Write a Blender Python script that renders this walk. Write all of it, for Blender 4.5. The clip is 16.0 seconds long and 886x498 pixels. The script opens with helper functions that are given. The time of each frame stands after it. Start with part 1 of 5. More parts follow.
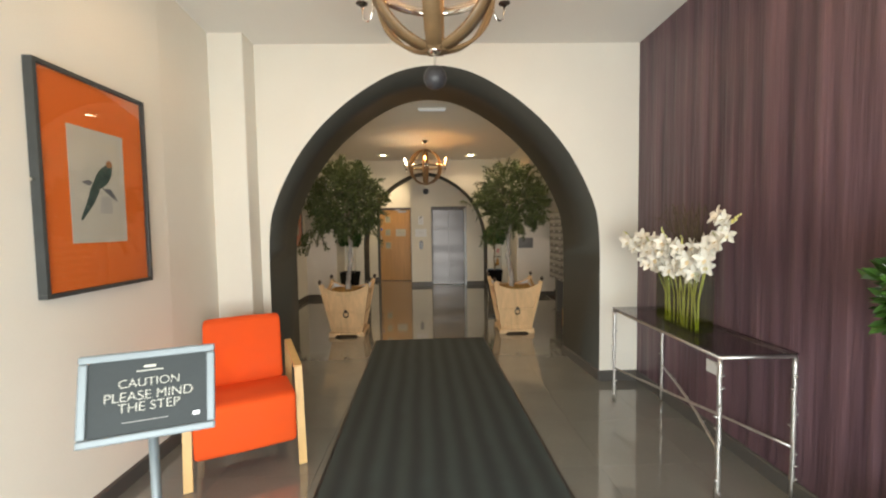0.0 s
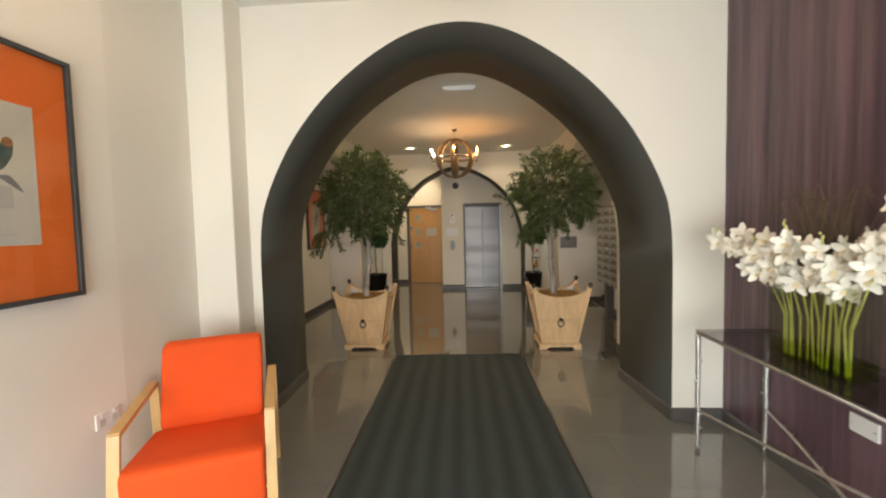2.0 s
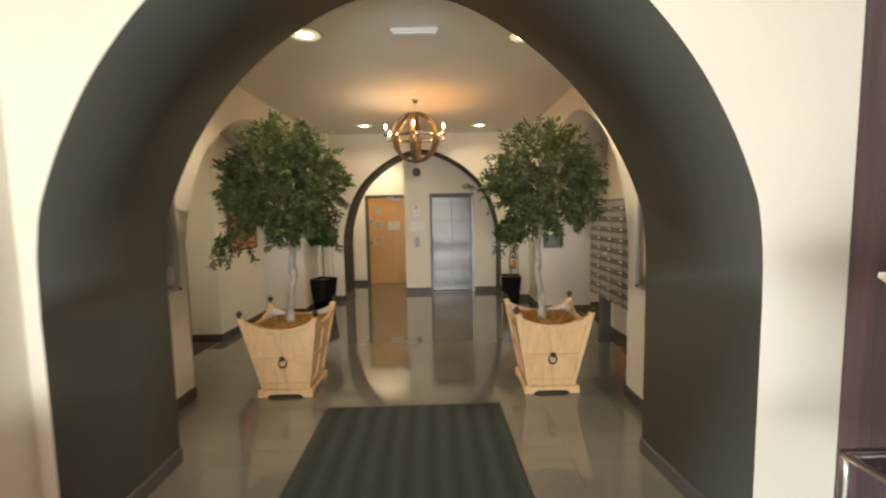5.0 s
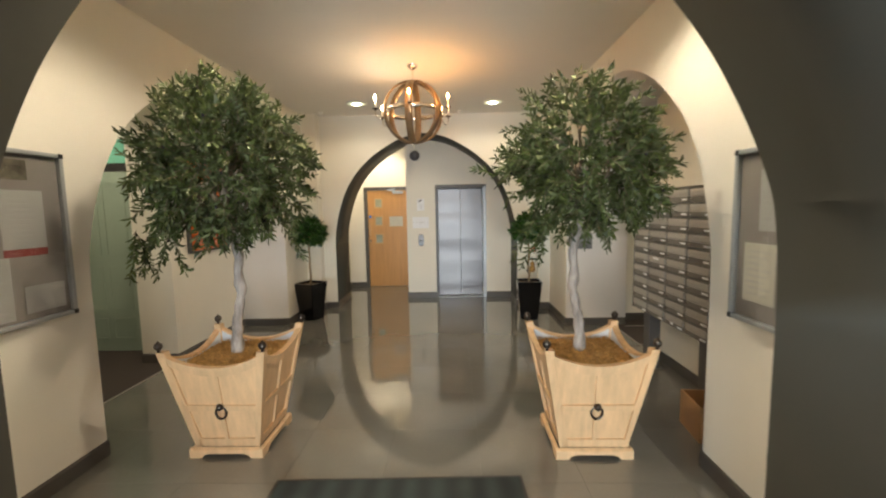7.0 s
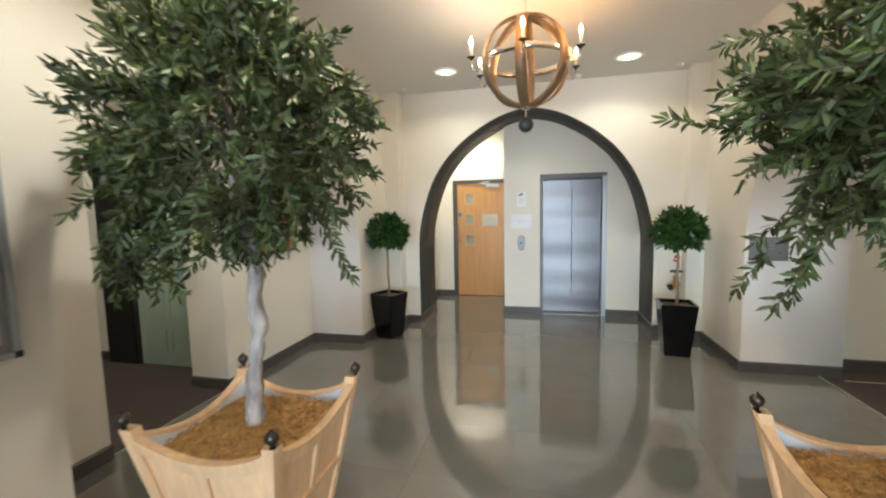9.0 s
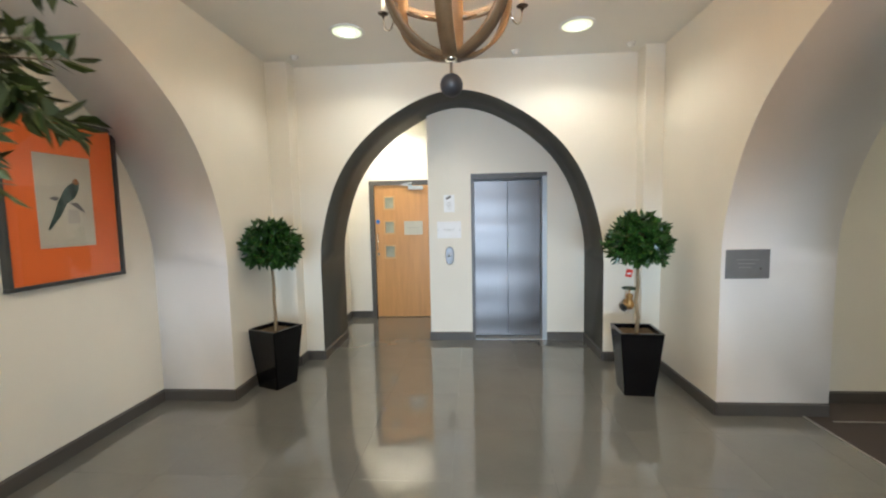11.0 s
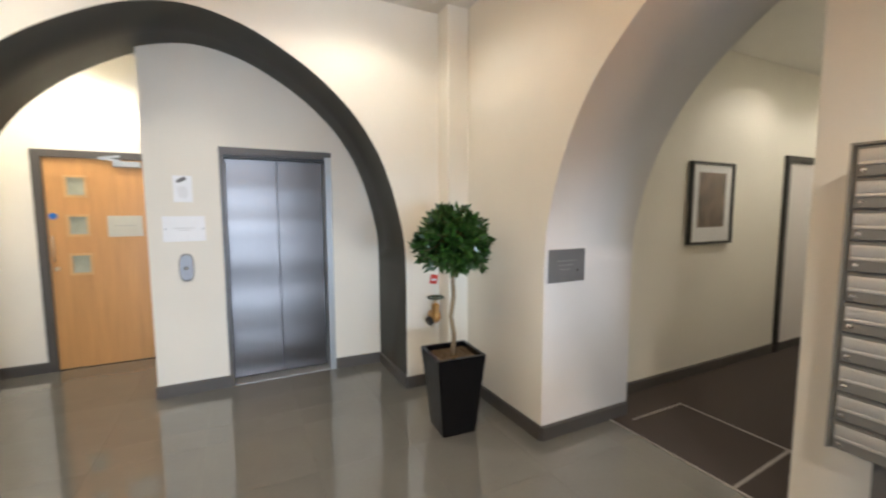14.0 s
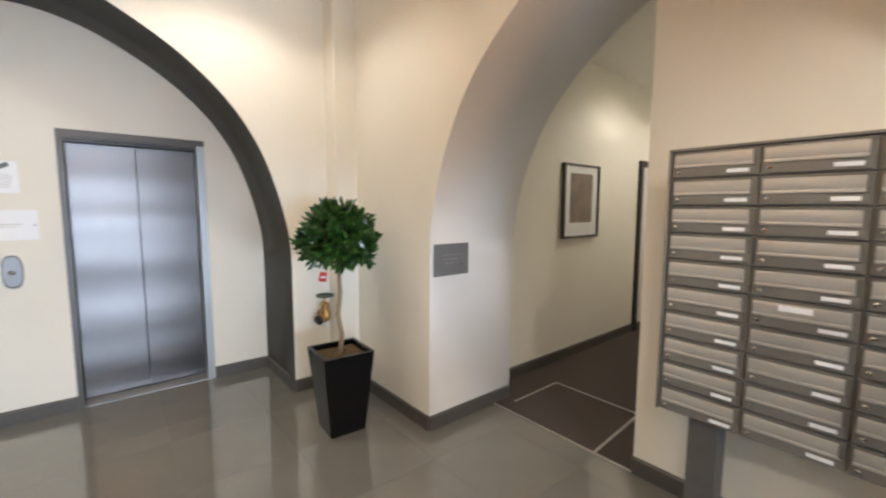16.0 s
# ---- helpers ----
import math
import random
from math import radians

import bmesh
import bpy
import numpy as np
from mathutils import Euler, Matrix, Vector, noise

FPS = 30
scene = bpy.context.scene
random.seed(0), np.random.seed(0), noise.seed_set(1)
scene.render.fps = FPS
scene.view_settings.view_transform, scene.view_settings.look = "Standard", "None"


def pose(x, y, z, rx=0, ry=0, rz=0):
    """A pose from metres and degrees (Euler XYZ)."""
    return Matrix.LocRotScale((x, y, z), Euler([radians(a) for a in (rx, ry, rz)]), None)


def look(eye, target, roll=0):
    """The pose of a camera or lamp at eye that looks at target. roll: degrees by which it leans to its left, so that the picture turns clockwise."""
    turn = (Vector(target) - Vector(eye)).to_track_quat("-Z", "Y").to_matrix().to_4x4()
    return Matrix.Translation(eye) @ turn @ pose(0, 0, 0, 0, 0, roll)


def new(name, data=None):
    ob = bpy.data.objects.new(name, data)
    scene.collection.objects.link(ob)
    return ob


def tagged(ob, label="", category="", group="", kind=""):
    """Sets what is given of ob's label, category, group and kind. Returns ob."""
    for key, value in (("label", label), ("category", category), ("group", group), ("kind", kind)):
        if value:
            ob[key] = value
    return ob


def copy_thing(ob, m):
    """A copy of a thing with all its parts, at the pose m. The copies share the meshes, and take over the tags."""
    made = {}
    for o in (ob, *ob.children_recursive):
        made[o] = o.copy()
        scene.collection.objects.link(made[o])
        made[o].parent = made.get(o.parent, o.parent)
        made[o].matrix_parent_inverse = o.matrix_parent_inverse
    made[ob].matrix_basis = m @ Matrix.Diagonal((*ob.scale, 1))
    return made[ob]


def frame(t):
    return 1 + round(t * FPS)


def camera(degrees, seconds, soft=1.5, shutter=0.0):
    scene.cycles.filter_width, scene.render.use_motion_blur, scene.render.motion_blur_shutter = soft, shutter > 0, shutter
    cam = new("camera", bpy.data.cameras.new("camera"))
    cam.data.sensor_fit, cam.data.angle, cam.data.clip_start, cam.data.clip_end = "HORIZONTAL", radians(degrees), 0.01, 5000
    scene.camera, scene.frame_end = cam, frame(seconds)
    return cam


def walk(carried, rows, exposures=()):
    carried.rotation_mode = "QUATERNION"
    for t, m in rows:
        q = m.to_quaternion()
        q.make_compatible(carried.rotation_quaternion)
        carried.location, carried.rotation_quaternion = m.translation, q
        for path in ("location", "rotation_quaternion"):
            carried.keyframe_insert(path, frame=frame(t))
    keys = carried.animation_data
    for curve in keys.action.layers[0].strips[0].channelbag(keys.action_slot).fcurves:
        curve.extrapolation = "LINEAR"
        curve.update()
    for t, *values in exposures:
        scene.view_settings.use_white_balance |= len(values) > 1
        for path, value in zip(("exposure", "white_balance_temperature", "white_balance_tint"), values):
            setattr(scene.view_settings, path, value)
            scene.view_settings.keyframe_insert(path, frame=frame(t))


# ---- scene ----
cam = camera(94.2, 16.0, soft=2.1, shutter=0.4)
PATH = [
    (0, (0.214, -0.048, 1.536), (0.265, 1.949, 1.426), -0.9),
    (0.5, (0.284, 0.123, 1.527), (0.316, 2.12, 1.421), -1.1),
    (1, (0.334, 0.286, 1.519), (0.349, 2.284, 1.415), -1.2),
    (1.5, (0.324, 0.515, 1.516), (0.29, 2.512, 1.412), -1.3),
    (2, (0.321, 0.724, 1.516), (0.193, 2.717, 1.406), -1.4),
    (2.5, (0.35, 0.951, 1.502), (0.096, 2.93, 1.374), -1.5),
    (3, (0.37, 1.118, 1.499), (-0.01, 3.076, 1.351), -1.5),
    (3.5, (0.315, 1.334, 1.488), (-0.187, 3.262, 1.316), -1.6),
    (4, (0.264, 1.607, 1.551), (-0.151, 3.556, 1.385), -1.5),
    (4.5, (0.34, 1.848, 1.641), (0.142, 3.83, 1.469), -1.4),
    (5, (0.431, 2.106, 1.631), (0.435, 4.099, 1.46), -1.1),
    (5.2, (0.442, 2.196, 1.611), (0.519, 4.188, 1.443), -1.0),
    (7.3, (0.517, 3.381, 1.618), (0.387, 5.366, 1.421), -1.1),
    (7.5, (0.457, 3.527, 1.616), (0.236, 5.505, 1.421), -1.1),
    (8, (0.353, 3.815, 1.59), (-0.053, 5.763, 1.395), -1.2),
    (8.5, (0.3, 4.084, 1.622), (-0.213, 6.007, 1.418), -1.4),
    (9, (0.236, 4.439, 1.575), (-0.237, 6.374, 1.384), -1.25),
    (9.5, (0.212, 4.768, 1.594), (-0.135, 6.729, 1.411), -1.2),
    (10, (0.238, 5.066, 1.586), (0.032, 7.047, 1.412), -1.15),
    (10.2, (0.225, 5.167, 1.596), (0.086, 7.154, 1.424), -1.05),
    (12.3, (0.172, 6.27, 1.493), (0.023, 8.258, 1.342), -1.4),
    (12.5, (0.139, 6.38, 1.499), (0.04, 8.372, 1.352), -1.5),
    (13, (0.139, 6.604, 1.527), (0.286, 8.592, 1.371), -1.5),
    (13.5, (0.217, 6.703, 1.516), (0.724, 8.629, 1.344), -0.8),
    (14, (0.299, 6.703, 1.515), (1.19, 8.484, 1.329), -0.2),
    (14.5, (0.385, 6.654, 1.518), (1.582, 8.244, 1.321), 0.1),
    (15, (0.421, 6.601, 1.502), (1.824, 8.013, 1.309), 0.4),
    (15.5, (0.436, 6.594, 1.499), (1.859, 7.987, 1.304), 0.4),
    (16, (0.406, 6.631, 1.503), (1.675, 8.164, 1.303), 0.2),
]
EXPOSURES = [(0, -0.39, 8300, 15), (3, -0.27, 8150, 15), (5, 0.02, 8250, 14), (7.5, 0.46, 6750, 11), (9, 0.70, 6050, 9), (10, 0.80, 5850, 9), (12.5, 0.74, 6000, 10), (13.5, 0.76, 6050, 13), (15, 0.92, 6100, 15), (16, 0.92, 6100, 15)]
walk(cam, [(t, look(eye, target, roll)) for t, eye, target, roll in PATH], EXPOSURES)

# ---- world, sun and large lights ----
w = bpy.data.worlds.new("sky")
w.use_nodes = True
scene.world = w
sky = w.node_tree.nodes.new("ShaderNodeTexSky")
sky.sky_type, sky.sun_disc = "NISHITA", False
sky.sun_elevation, sky.sun_rotation = radians(38), radians(160)
bg = w.node_tree.nodes["Background"]
w.node_tree.links.new(sky.outputs["Color"], bg.inputs["Color"])
bg.inputs["Strength"].default_value = 0.12


def lamp(name, kind, m, energy, color, **more):
    d = bpy.data.lights.new(name, kind)
    d.energy, d.color = energy, color
    for k, v in more.items():
        if k == "size":
            d.size = v
        elif k == "size_y":
            d.shape, d.size_y = "RECTANGLE", v
        elif k == "angle":
            d.angle = v
        elif k == "soft":
            d.shadow_soft_size = v
        elif k == "cone":
            d.spot_size, d.spot_blend = v, 0.5
    o = new(name, d)
    o.matrix_basis = m
    return o


WARM, PALE, COOL = (1.0, 0.52, 0.18), (1.0, 0.80, 0.55), (0.68, 0.85, 1.0)
FOYER_POWER, NEAR_POWER = 8.5, 92.0
SPOT_POWER, BULB_POWER, DAY_POWER = 22.0, 2.3, 330.0
lamp("sun", "SUN", look((3, -8, 9), (0, 0, 0)), 2.0, (1.0, 0.96, 0.9), angle=radians(4))
lamp("entrance_daylight", "AREA", pose(0.25, -1.45, 1.05, 71, 0, 0), DAY_POWER, COOL, size=3.2, size_y=1.5)


# ---- materials ----
def mat(name, color, rough=0.6, metal=0.0, scale=6.0, vary=0.06, fine=120.0, bump=0.05, stretch=(1, 1, 1), spec=0.5, island=0.0, coat=0.0, rand=0.0):
    m = bpy.data.materials.new(name)
    m.use_nodes = True
    n, l = m.node_tree.nodes, m.node_tree.links
    p = n["Principled BSDF"]
    tc, mp = n.new("ShaderNodeTexCoord"), n.new("ShaderNodeMapping")
    mp.inputs["Scale"].default_value = stretch
    l.new(tc.outputs["Object"], mp.inputs["Vector"])
    big, small = n.new("ShaderNodeTexNoise"), n.new("ShaderNodeTexNoise")
    big.inputs["Scale"].default_value, small.inputs["Scale"].default_value = scale, fine
    big.inputs["Detail"].default_value = 4
    for t in (big, small):
        l.new(mp.outputs["Vector"], t.inputs["Vector"])
    add = n.new("ShaderNodeMath")
    add.operation = "MULTIPLY_ADD"
    add.inputs[1].default_value = 0.3
    l.new(small.outputs["Fac"], add.inputs[0])
    l.new(big.outputs["Fac"], add.inputs[2])
    ramp = n.new("ShaderNodeMapRange")
    ramp.inputs["From Min"].default_value, ramp.inputs["From Max"].default_value = 0.4, 0.9
    ramp.inputs["To Min"].default_value, ramp.inputs["To Max"].default_value = 1 - vary, 1 + vary
    l.new(add.outputs[0], ramp.inputs["Value"])
    hsv = n.new("ShaderNodeHueSaturation")
    hsv.inputs["Color"].default_value = (*color, 1)
    val = ramp.outputs[0]
    if island or rand:
        src = n.new("ShaderNodeNewGeometry").outputs["Random Per Island"] if island else n.new("ShaderNodeObjectInfo").outputs["Random"]
        r2 = n.new("ShaderNodeMapRange")
        k = island or rand
        r2.inputs["To Min"].default_value, r2.inputs["To Max"].default_value = 1 - k, 1 + k
        l.new(src, r2.inputs["Value"])
        mul = n.new("ShaderNodeMath")
        mul.operation = "MULTIPLY"
        l.new(val, mul.inputs[0]), l.new(r2.outputs[0], mul.inputs[1])
        val = mul.outputs[0]
    l.new(val, hsv.inputs["Value"])
    l.new(hsv.outputs["Color"], p.inputs["Base Color"])
    rr = n.new("ShaderNodeMapRange")
    rr.inputs["To Min"].default_value, rr.inputs["To Max"].default_value = rough * 0.85, min(1, rough * 1.15)
    l.new(big.outputs["Fac"], rr.inputs["Value"])
    l.new(rr.outputs[0], p.inputs["Roughness"])
    p.inputs["Metallic"].default_value, p.inputs["Specular IOR Level"].default_value = metal, spec
    p.inputs["Coat Weight"].default_value = coat
    if bump:
        b = n.new("ShaderNodeBump")
        b.inputs["Strength"].default_value, b.inputs["Distance"].default_value = bump, 0.004
        l.new(add.outputs[0], b.inputs["Height"])
        l.new(b.outputs["Normal"], p.inputs["Normal"])
    return m


def glow(name, color, strength):
    m = bpy.data.materials.new(name)
    m.use_nodes = True
    p = m.node_tree.nodes["Principled BSDF"]
    p.inputs["Base Color"].default_value = (*color, 1)
    p.inputs["Emission Color"].default_value = (*color, 1)
    p.inputs["Emission Strength"].default_value = strength
    return m


def glass(name, color=(1, 1, 1), rough=0.0, ior=1.45, thin=True):
    m = bpy.data.materials.new(name)
    m.use_nodes = True
    n, l = m.node_tree.nodes, m.node_tree.links
    out = n["Material Output"]
    if not thin:
        p = n["Principled BSDF"]
        p.inputs["Base Color"].default_value = (*color, 1)
        p.inputs["Transmission Weight"].default_value, p.inputs["Roughness"].default_value, p.inputs["IOR"].default_value = 1, rough, ior
        return m
    tr, gl, mx, fr, pw = n.new("ShaderNodeBsdfTransparent"), n.new("ShaderNodeBsdfGlossy"), n.new("ShaderNodeMixShader"), n.new("ShaderNodeLayerWeight"), n.new("ShaderNodeMath")
    tr.inputs["Color"].default_value = (*color, 1)
    gl.inputs["Roughness"].default_value = max(rough, 0.01)
    pw.operation, pw.inputs[1].default_value = "POWER", 4.0
    sc = n.new("ShaderNodeMapRange")
    sc.inputs["To Min"].default_value, sc.inputs["To Max"].default_value = ((ior - 1) / (ior + 1)) ** 2, 0.9
    l.new(fr.outputs["Facing"], pw.inputs[0]), l.new(pw.outputs[0], sc.inputs["Value"])
    l.new(sc.outputs[0], mx.inputs[0]), l.new(tr.outputs[0], mx.inputs[1]), l.new(gl.outputs[0], mx.inputs[2])
    l.new(mx.outputs[0], out.inputs["Surface"])
    return m


M_WALL = mat("wall_paint", (0.80, 0.77, 0.69), 0.75, scale=1.6, vary=0.03, fine=90, bump=0.12)
M_CEIL = mat("ceiling_paint", (0.78, 0.76, 0.71), 0.85, scale=1.2, vary=0.025, fine=70, bump=0.1)
M_REVEAL = mat("reveal_paint", (0.75, 0.72, 0.70), 0.7, scale=2, vary=0.03, fine=90, bump=0.1)
M_ARCH = mat("dark_grey_paint", (0.058, 0.059, 0.051), 0.7, scale=2.5, vary=0.08, fine=90, bump=0.12)
M_SKIRT = mat("skirting_paint", (0.080, 0.074, 0.068), 0.4, scale=4, vary=0.08, fine=90, bump=0.05)
M_TILE = mat("polished_grey_tile", (0.170, 0.166, 0.149), 0.06, scale=2.2, vary=0.08, fine=40, bump=0.004, spec=0.9, rand=0.02, coat=0.5)
M_GROUT = mat("dark_grout", (0.150, 0.145, 0.130), 0.5, scale=20, vary=0.1)
M_CORR = mat("brown_carpet", (0.055, 0.042, 0.036), 0.9, scale=5, vary=0.12, fine=500, bump=0.3)
M_STRIP = mat("pale_metal_strip", (0.42, 0.39, 0.36), 0.35, 0.6, scale=20)
M_OAK = mat("oak_veneer", (0.56, 0.29, 0.10), 0.38, scale=3, vary=0.10, fine=40, bump=0.03, stretch=(9, 9, 0.7))
M_OAKEDGE = mat("oak_trim", (0.60, 0.36, 0.15), 0.4, scale=6, vary=0.1, fine=60, bump=0.03)
M_BEECH = mat("beech_wood", (0.66, 0.41, 0.17), 0.38, scale=4, vary=0.10, fine=60, bump=0.04, stretch=(6, 6, 1.2))
M_CRATE = mat("light_teak", (0.72, 0.47, 0.26), 0.5, scale=2.5, vary=0.15, fine=30, bump=0.1, stretch=(9, 9, 1.0), rand=0.06)
M_LINER = mat("pale_liner", (0.62, 0.64, 0.68), 0.4, scale=10, vary=0.08)
M_SOIL = mat("coir_mulch", (0.52, 0.31, 0.11), 0.95, scale=25, vary=0.35, fine=160, bump=1.0, island=0.25)
M_EARTH = mat("dry_soil", (0.16, 0.11, 0.06), 0.95, scale=25, vary=0.3, fine=160, bump=1.0)
M_IRON = mat("bronze_iron", (0.09, 0.075, 0.065), 0.28, 0.9, scale=20, vary=0.2)
M_OLIVE = mat("olive_leaf", (0.052, 0.070, 0.017), 0.5, scale=3, vary=0.25, fine=30, bump=0, spec=0.35, island=0.45)
M_OLIVE2 = mat("olive_leaf_pale", (0.115, 0.135, 0.060), 0.6, scale=3, vary=0.2, fine=30, bump=0, spec=0.3, island=0.35)
M_FRUIT = mat("dark_olive_fruit", (0.02, 0.012, 0.018), 0.25, scale=20)
M_BAY = mat("bay_leaf", (0.026, 0.075, 0.012), 0.28, scale=5, vary=0.2, fine=40, bump=0, island=0.5)
M_BARK = mat("grey_bark", (0.34, 0.30, 0.27), 0.8, scale=16, vary=0.55, fine=60, bump=1.0, stretch=(1, 1, 0.35))
M_STEM = mat("tan_stem", (0.27, 0.20, 0.12), 0.8, scale=12, vary=0.2, fine=80, bump=0.5, stretch=(1, 1, 0.4))
M_POT = mat("black_gloss_pot", (0.004, 0.004, 0.005), 0.14, scale=5, vary=0.2, fine=60, bump=0.01, spec=0.35)
M_FABRIC = mat("orange_wool", (0.84, 0.085, 0.010), 0.85, scale=5, vary=0.06, fine=700, bump=0.35)
M_ORANGE = mat("orange_mount_card", (0.80, 0.17, 0.03), 0.7, scale=3, vary=0.03, bump=0.02)
M_PAPER = mat("white_paper", (0.88, 0.90, 0.93), 0.8, scale=8, vary=0.03, bump=0.02)
M_PAPERG = mat("print_paper", (0.55, 0.54, 0.47), 0.8, scale=8, vary=0.05, bump=0.02)
M_INK = mat("grey_ink", (0.16, 0.16, 0.17), 0.8)
M_FRAME = mat("dark_frame", (0.05, 0.055, 0.055), 0.35, scale=8, vary=0.15, fine=60)
M_GLASS = glass("clear_glass")
M_VASE = glass("vase_glass", (0.90, 0.93, 0.88))
M_TABLEGLASS = glass("tinted_glass", (0.62, 0.60, 0.62), ior=1.6)
M_WATER = glass("green_water", (0.80, 0.88, 0.35), ior=1.33)
M_SILVER = mat("hammered_silver", (0.62, 0.60, 0.58), 0.42, 1.0, scale=30, vary=0.15, fine=90, bump=0.35)
M_CHROME = mat("chrome", (0.82, 0.78, 0.72), 0.07, 1.0, scale=10, vary=0.05, bump=0)
M_ALU = mat("satin_aluminium", (0.40, 0.43, 0.45), 0.42, 0.45, scale=20, vary=0.05, stretch=(1, 1, 8))
M_MAIL = mat("grey_bronze_mailbox", (0.205, 0.198, 0.182), 0.42, 0.3, scale=14, vary=0.05, fine=200, bump=0)
M_SNAP = mat("pale_snap_frame", (0.18, 0.215, 0.23), 0.5, 0.35, scale=20, vary=0.05)
M_TWIG = mat("brown_twig", (0.17, 0.13, 0.09), 0.8, scale=12, vary=0.25, fine=80, bump=0.4)
M_FLAP = mat("silver_mail_flap", (0.47, 0.46, 0.435), 0.45, 0.45, scale=14, vary=0.04, fine=200, bump=0)
M_POST = mat("dark_grey_post", (0.14, 0.135, 0.13), 0.45, 0.3, scale=10, vary=0.08)
M_HOOP = mat("brown_oak_hoop", (0.21, 0.125, 0.06), 0.42, scale=5, vary=0.2, fine=60, bump=0.2, stretch=(2, 2, 2))
M_BALL = mat("black_wood_ball", (0.035, 0.033, 0.036), 0.45, scale=10, vary=0.15)
M_CANDLE = mat("cream_candle_tube", (0.80, 0.72, 0.58), 0.5)
M_GREEN = mat("green_door_paint", (0.30, 0.38, 0.31), 0.45, scale=4, vary=0.05, fine=80, bump=0.05)
M_TEAL = mat("teal_glass_panel", (0.16, 0.44, 0.34), 0.2, scale=4, vary=0.08)
M_BLACK = mat("black_paint", (0.015, 0.015, 0.015), 0.4)
M_PINBOARD = mat("grey_felt_board", (0.27, 0.25, 0.235), 0.9, scale=6, vary=0.06, fine=300, bump=0.2)
M_BRASS = mat("aged_brass", (0.52, 0.30, 0.11), 0.38, 0.95, scale=25, vary=0.3, fine=90, bump=0.2)
M_RED = mat("red_plastic", (0.65, 0.05, 0.03), 0.4)
M_BLUE = mat("blue_plastic", (0.03, 0.16, 0.5), 0.4)
M_PLASTIC = mat("white_plastic", (0.75, 0.74, 0.71), 0.35, bump=0)
M_PLATE = mat("grey_metal_plate", (0.22, 0.22, 0.23), 0.4, 0.4, scale=15, vary=0.05)
M_PETAL = mat("white_orchid_petal", (0.80, 0.77, 0.68), 0.6, scale=20, vary=0.06, fine=90, bump=0.05, island=0.07)
M_LIP = mat("pale_pink_throat", (0.74, 0.62, 0.40), 0.6)
M_BUD = mat("yellow_green_bud", (0.62, 0.60, 0.22), 0.5, scale=20, vary=0.1)
M_SHOOT = mat("green_stem", (0.60, 0.58, 0.15), 0.45, scale=12, vary=0.2, island=0.2)
M_GRASS = mat("dry_brown_blade", (0.10, 0.072, 0.042), 0.6, scale=12, vary=0.2, island=0.3)
M_BULB = glow("candle_bulb", (1.0, 0.50, 0.18), 50)
M_BULBW = glow("candle_bulb_white", (1.0, 0.86, 0.66), 45)
M_LED = glow("downlight_lens", (1.0, 0.92, 0.66), 22)
# Weak emission that paints the bloom around a lit lens.
M_HALO = glow("downlight_halo", (0.90, 0.98, 0.66), 0.55)
M_SHEET = mat("grey_notice_sheet", (0.42, 0.42, 0.41), 0.8, scale=8, vary=0.05, bump=0.02)
M_SIGN = mat("dark_sign_sheet", (0.042, 0.050, 0.052), 0.6, scale=6, vary=0.1, spec=0.15)
M_BOX = mat("brown_board", (0.36, 0.20, 0.09), 0.7, scale=5, vary=0.12, fine=60, bump=0.1)
# Opaque grey-green puts the lit room behind the door into the pane colour.
M_VISION = mat("vision_pane_room_light", (0.40, 0.42, 0.33), 0.12, scale=9, vary=0.15, spec=0.7)
M_BIRD = mat("bird_green_blue", (0.045, 0.085, 0.075), 0.8, scale=40, vary=0.6)
M_HEAD = mat("bird_head_tan", (0.33, 0.15, 0.06), 0.8, scale=30, vary=0.3)
M_SMUDGE = mat("soft_print_grey", (0.36, 0.36, 0.35), 0.8, scale=40, vary=0.2)
M_PRINTPALE = mat("pale_print_grey", (0.44, 0.43, 0.40), 0.8, scale=40, vary=0.15)
M_FAINT = mat("faint_print_grey", (0.46, 0.46, 0.455), 0.8, scale=40, vary=0.1)
M_SEPIA = mat("sepia_print", (0.17, 0.115, 0.085), 0.6, scale=9, vary=0.9, fine=40)


def brushed(name, color):
    """Stainless sheet with a fine level grain and a slight level waviness."""
    m = mat(name, color, 0.30, 1.0, scale=5, vary=0.04, fine=60, bump=0.004, stretch=(30, 30, 0.5))
    n, l = m.node_tree.nodes, m.node_tree.links
    tc, mp, no, bu = n.new("ShaderNodeTexCoord"), n.new("ShaderNodeMapping"), n.new("ShaderNodeTexNoise"), n.new("ShaderNodeBump")
    mp.inputs["Scale"].default_value = (0.0, 0.0, 1)
    no.inputs["Scale"].default_value, no.inputs["Detail"].default_value = 1.7, 1
    bu.inputs["Strength"].default_value, bu.inputs["Distance"].default_value = 1.0, 0.030
    fine = next(x for x in n if x.type == "BUMP" and x != bu)
    l.new(tc.outputs["Object"], mp.inputs["Vector"]), l.new(mp.outputs[0], no.inputs["Vector"]), l.new(no.outputs["Fac"], bu.inputs["Height"])
    l.new(fine.outputs["Normal"], bu.inputs["Normal"]), l.new(bu.outputs["Normal"], n["Principled BSDF"].inputs["Normal"])
    return m


M_LIFT = brushed("brushed_stainless", (0.098, 0.090, 0.088))


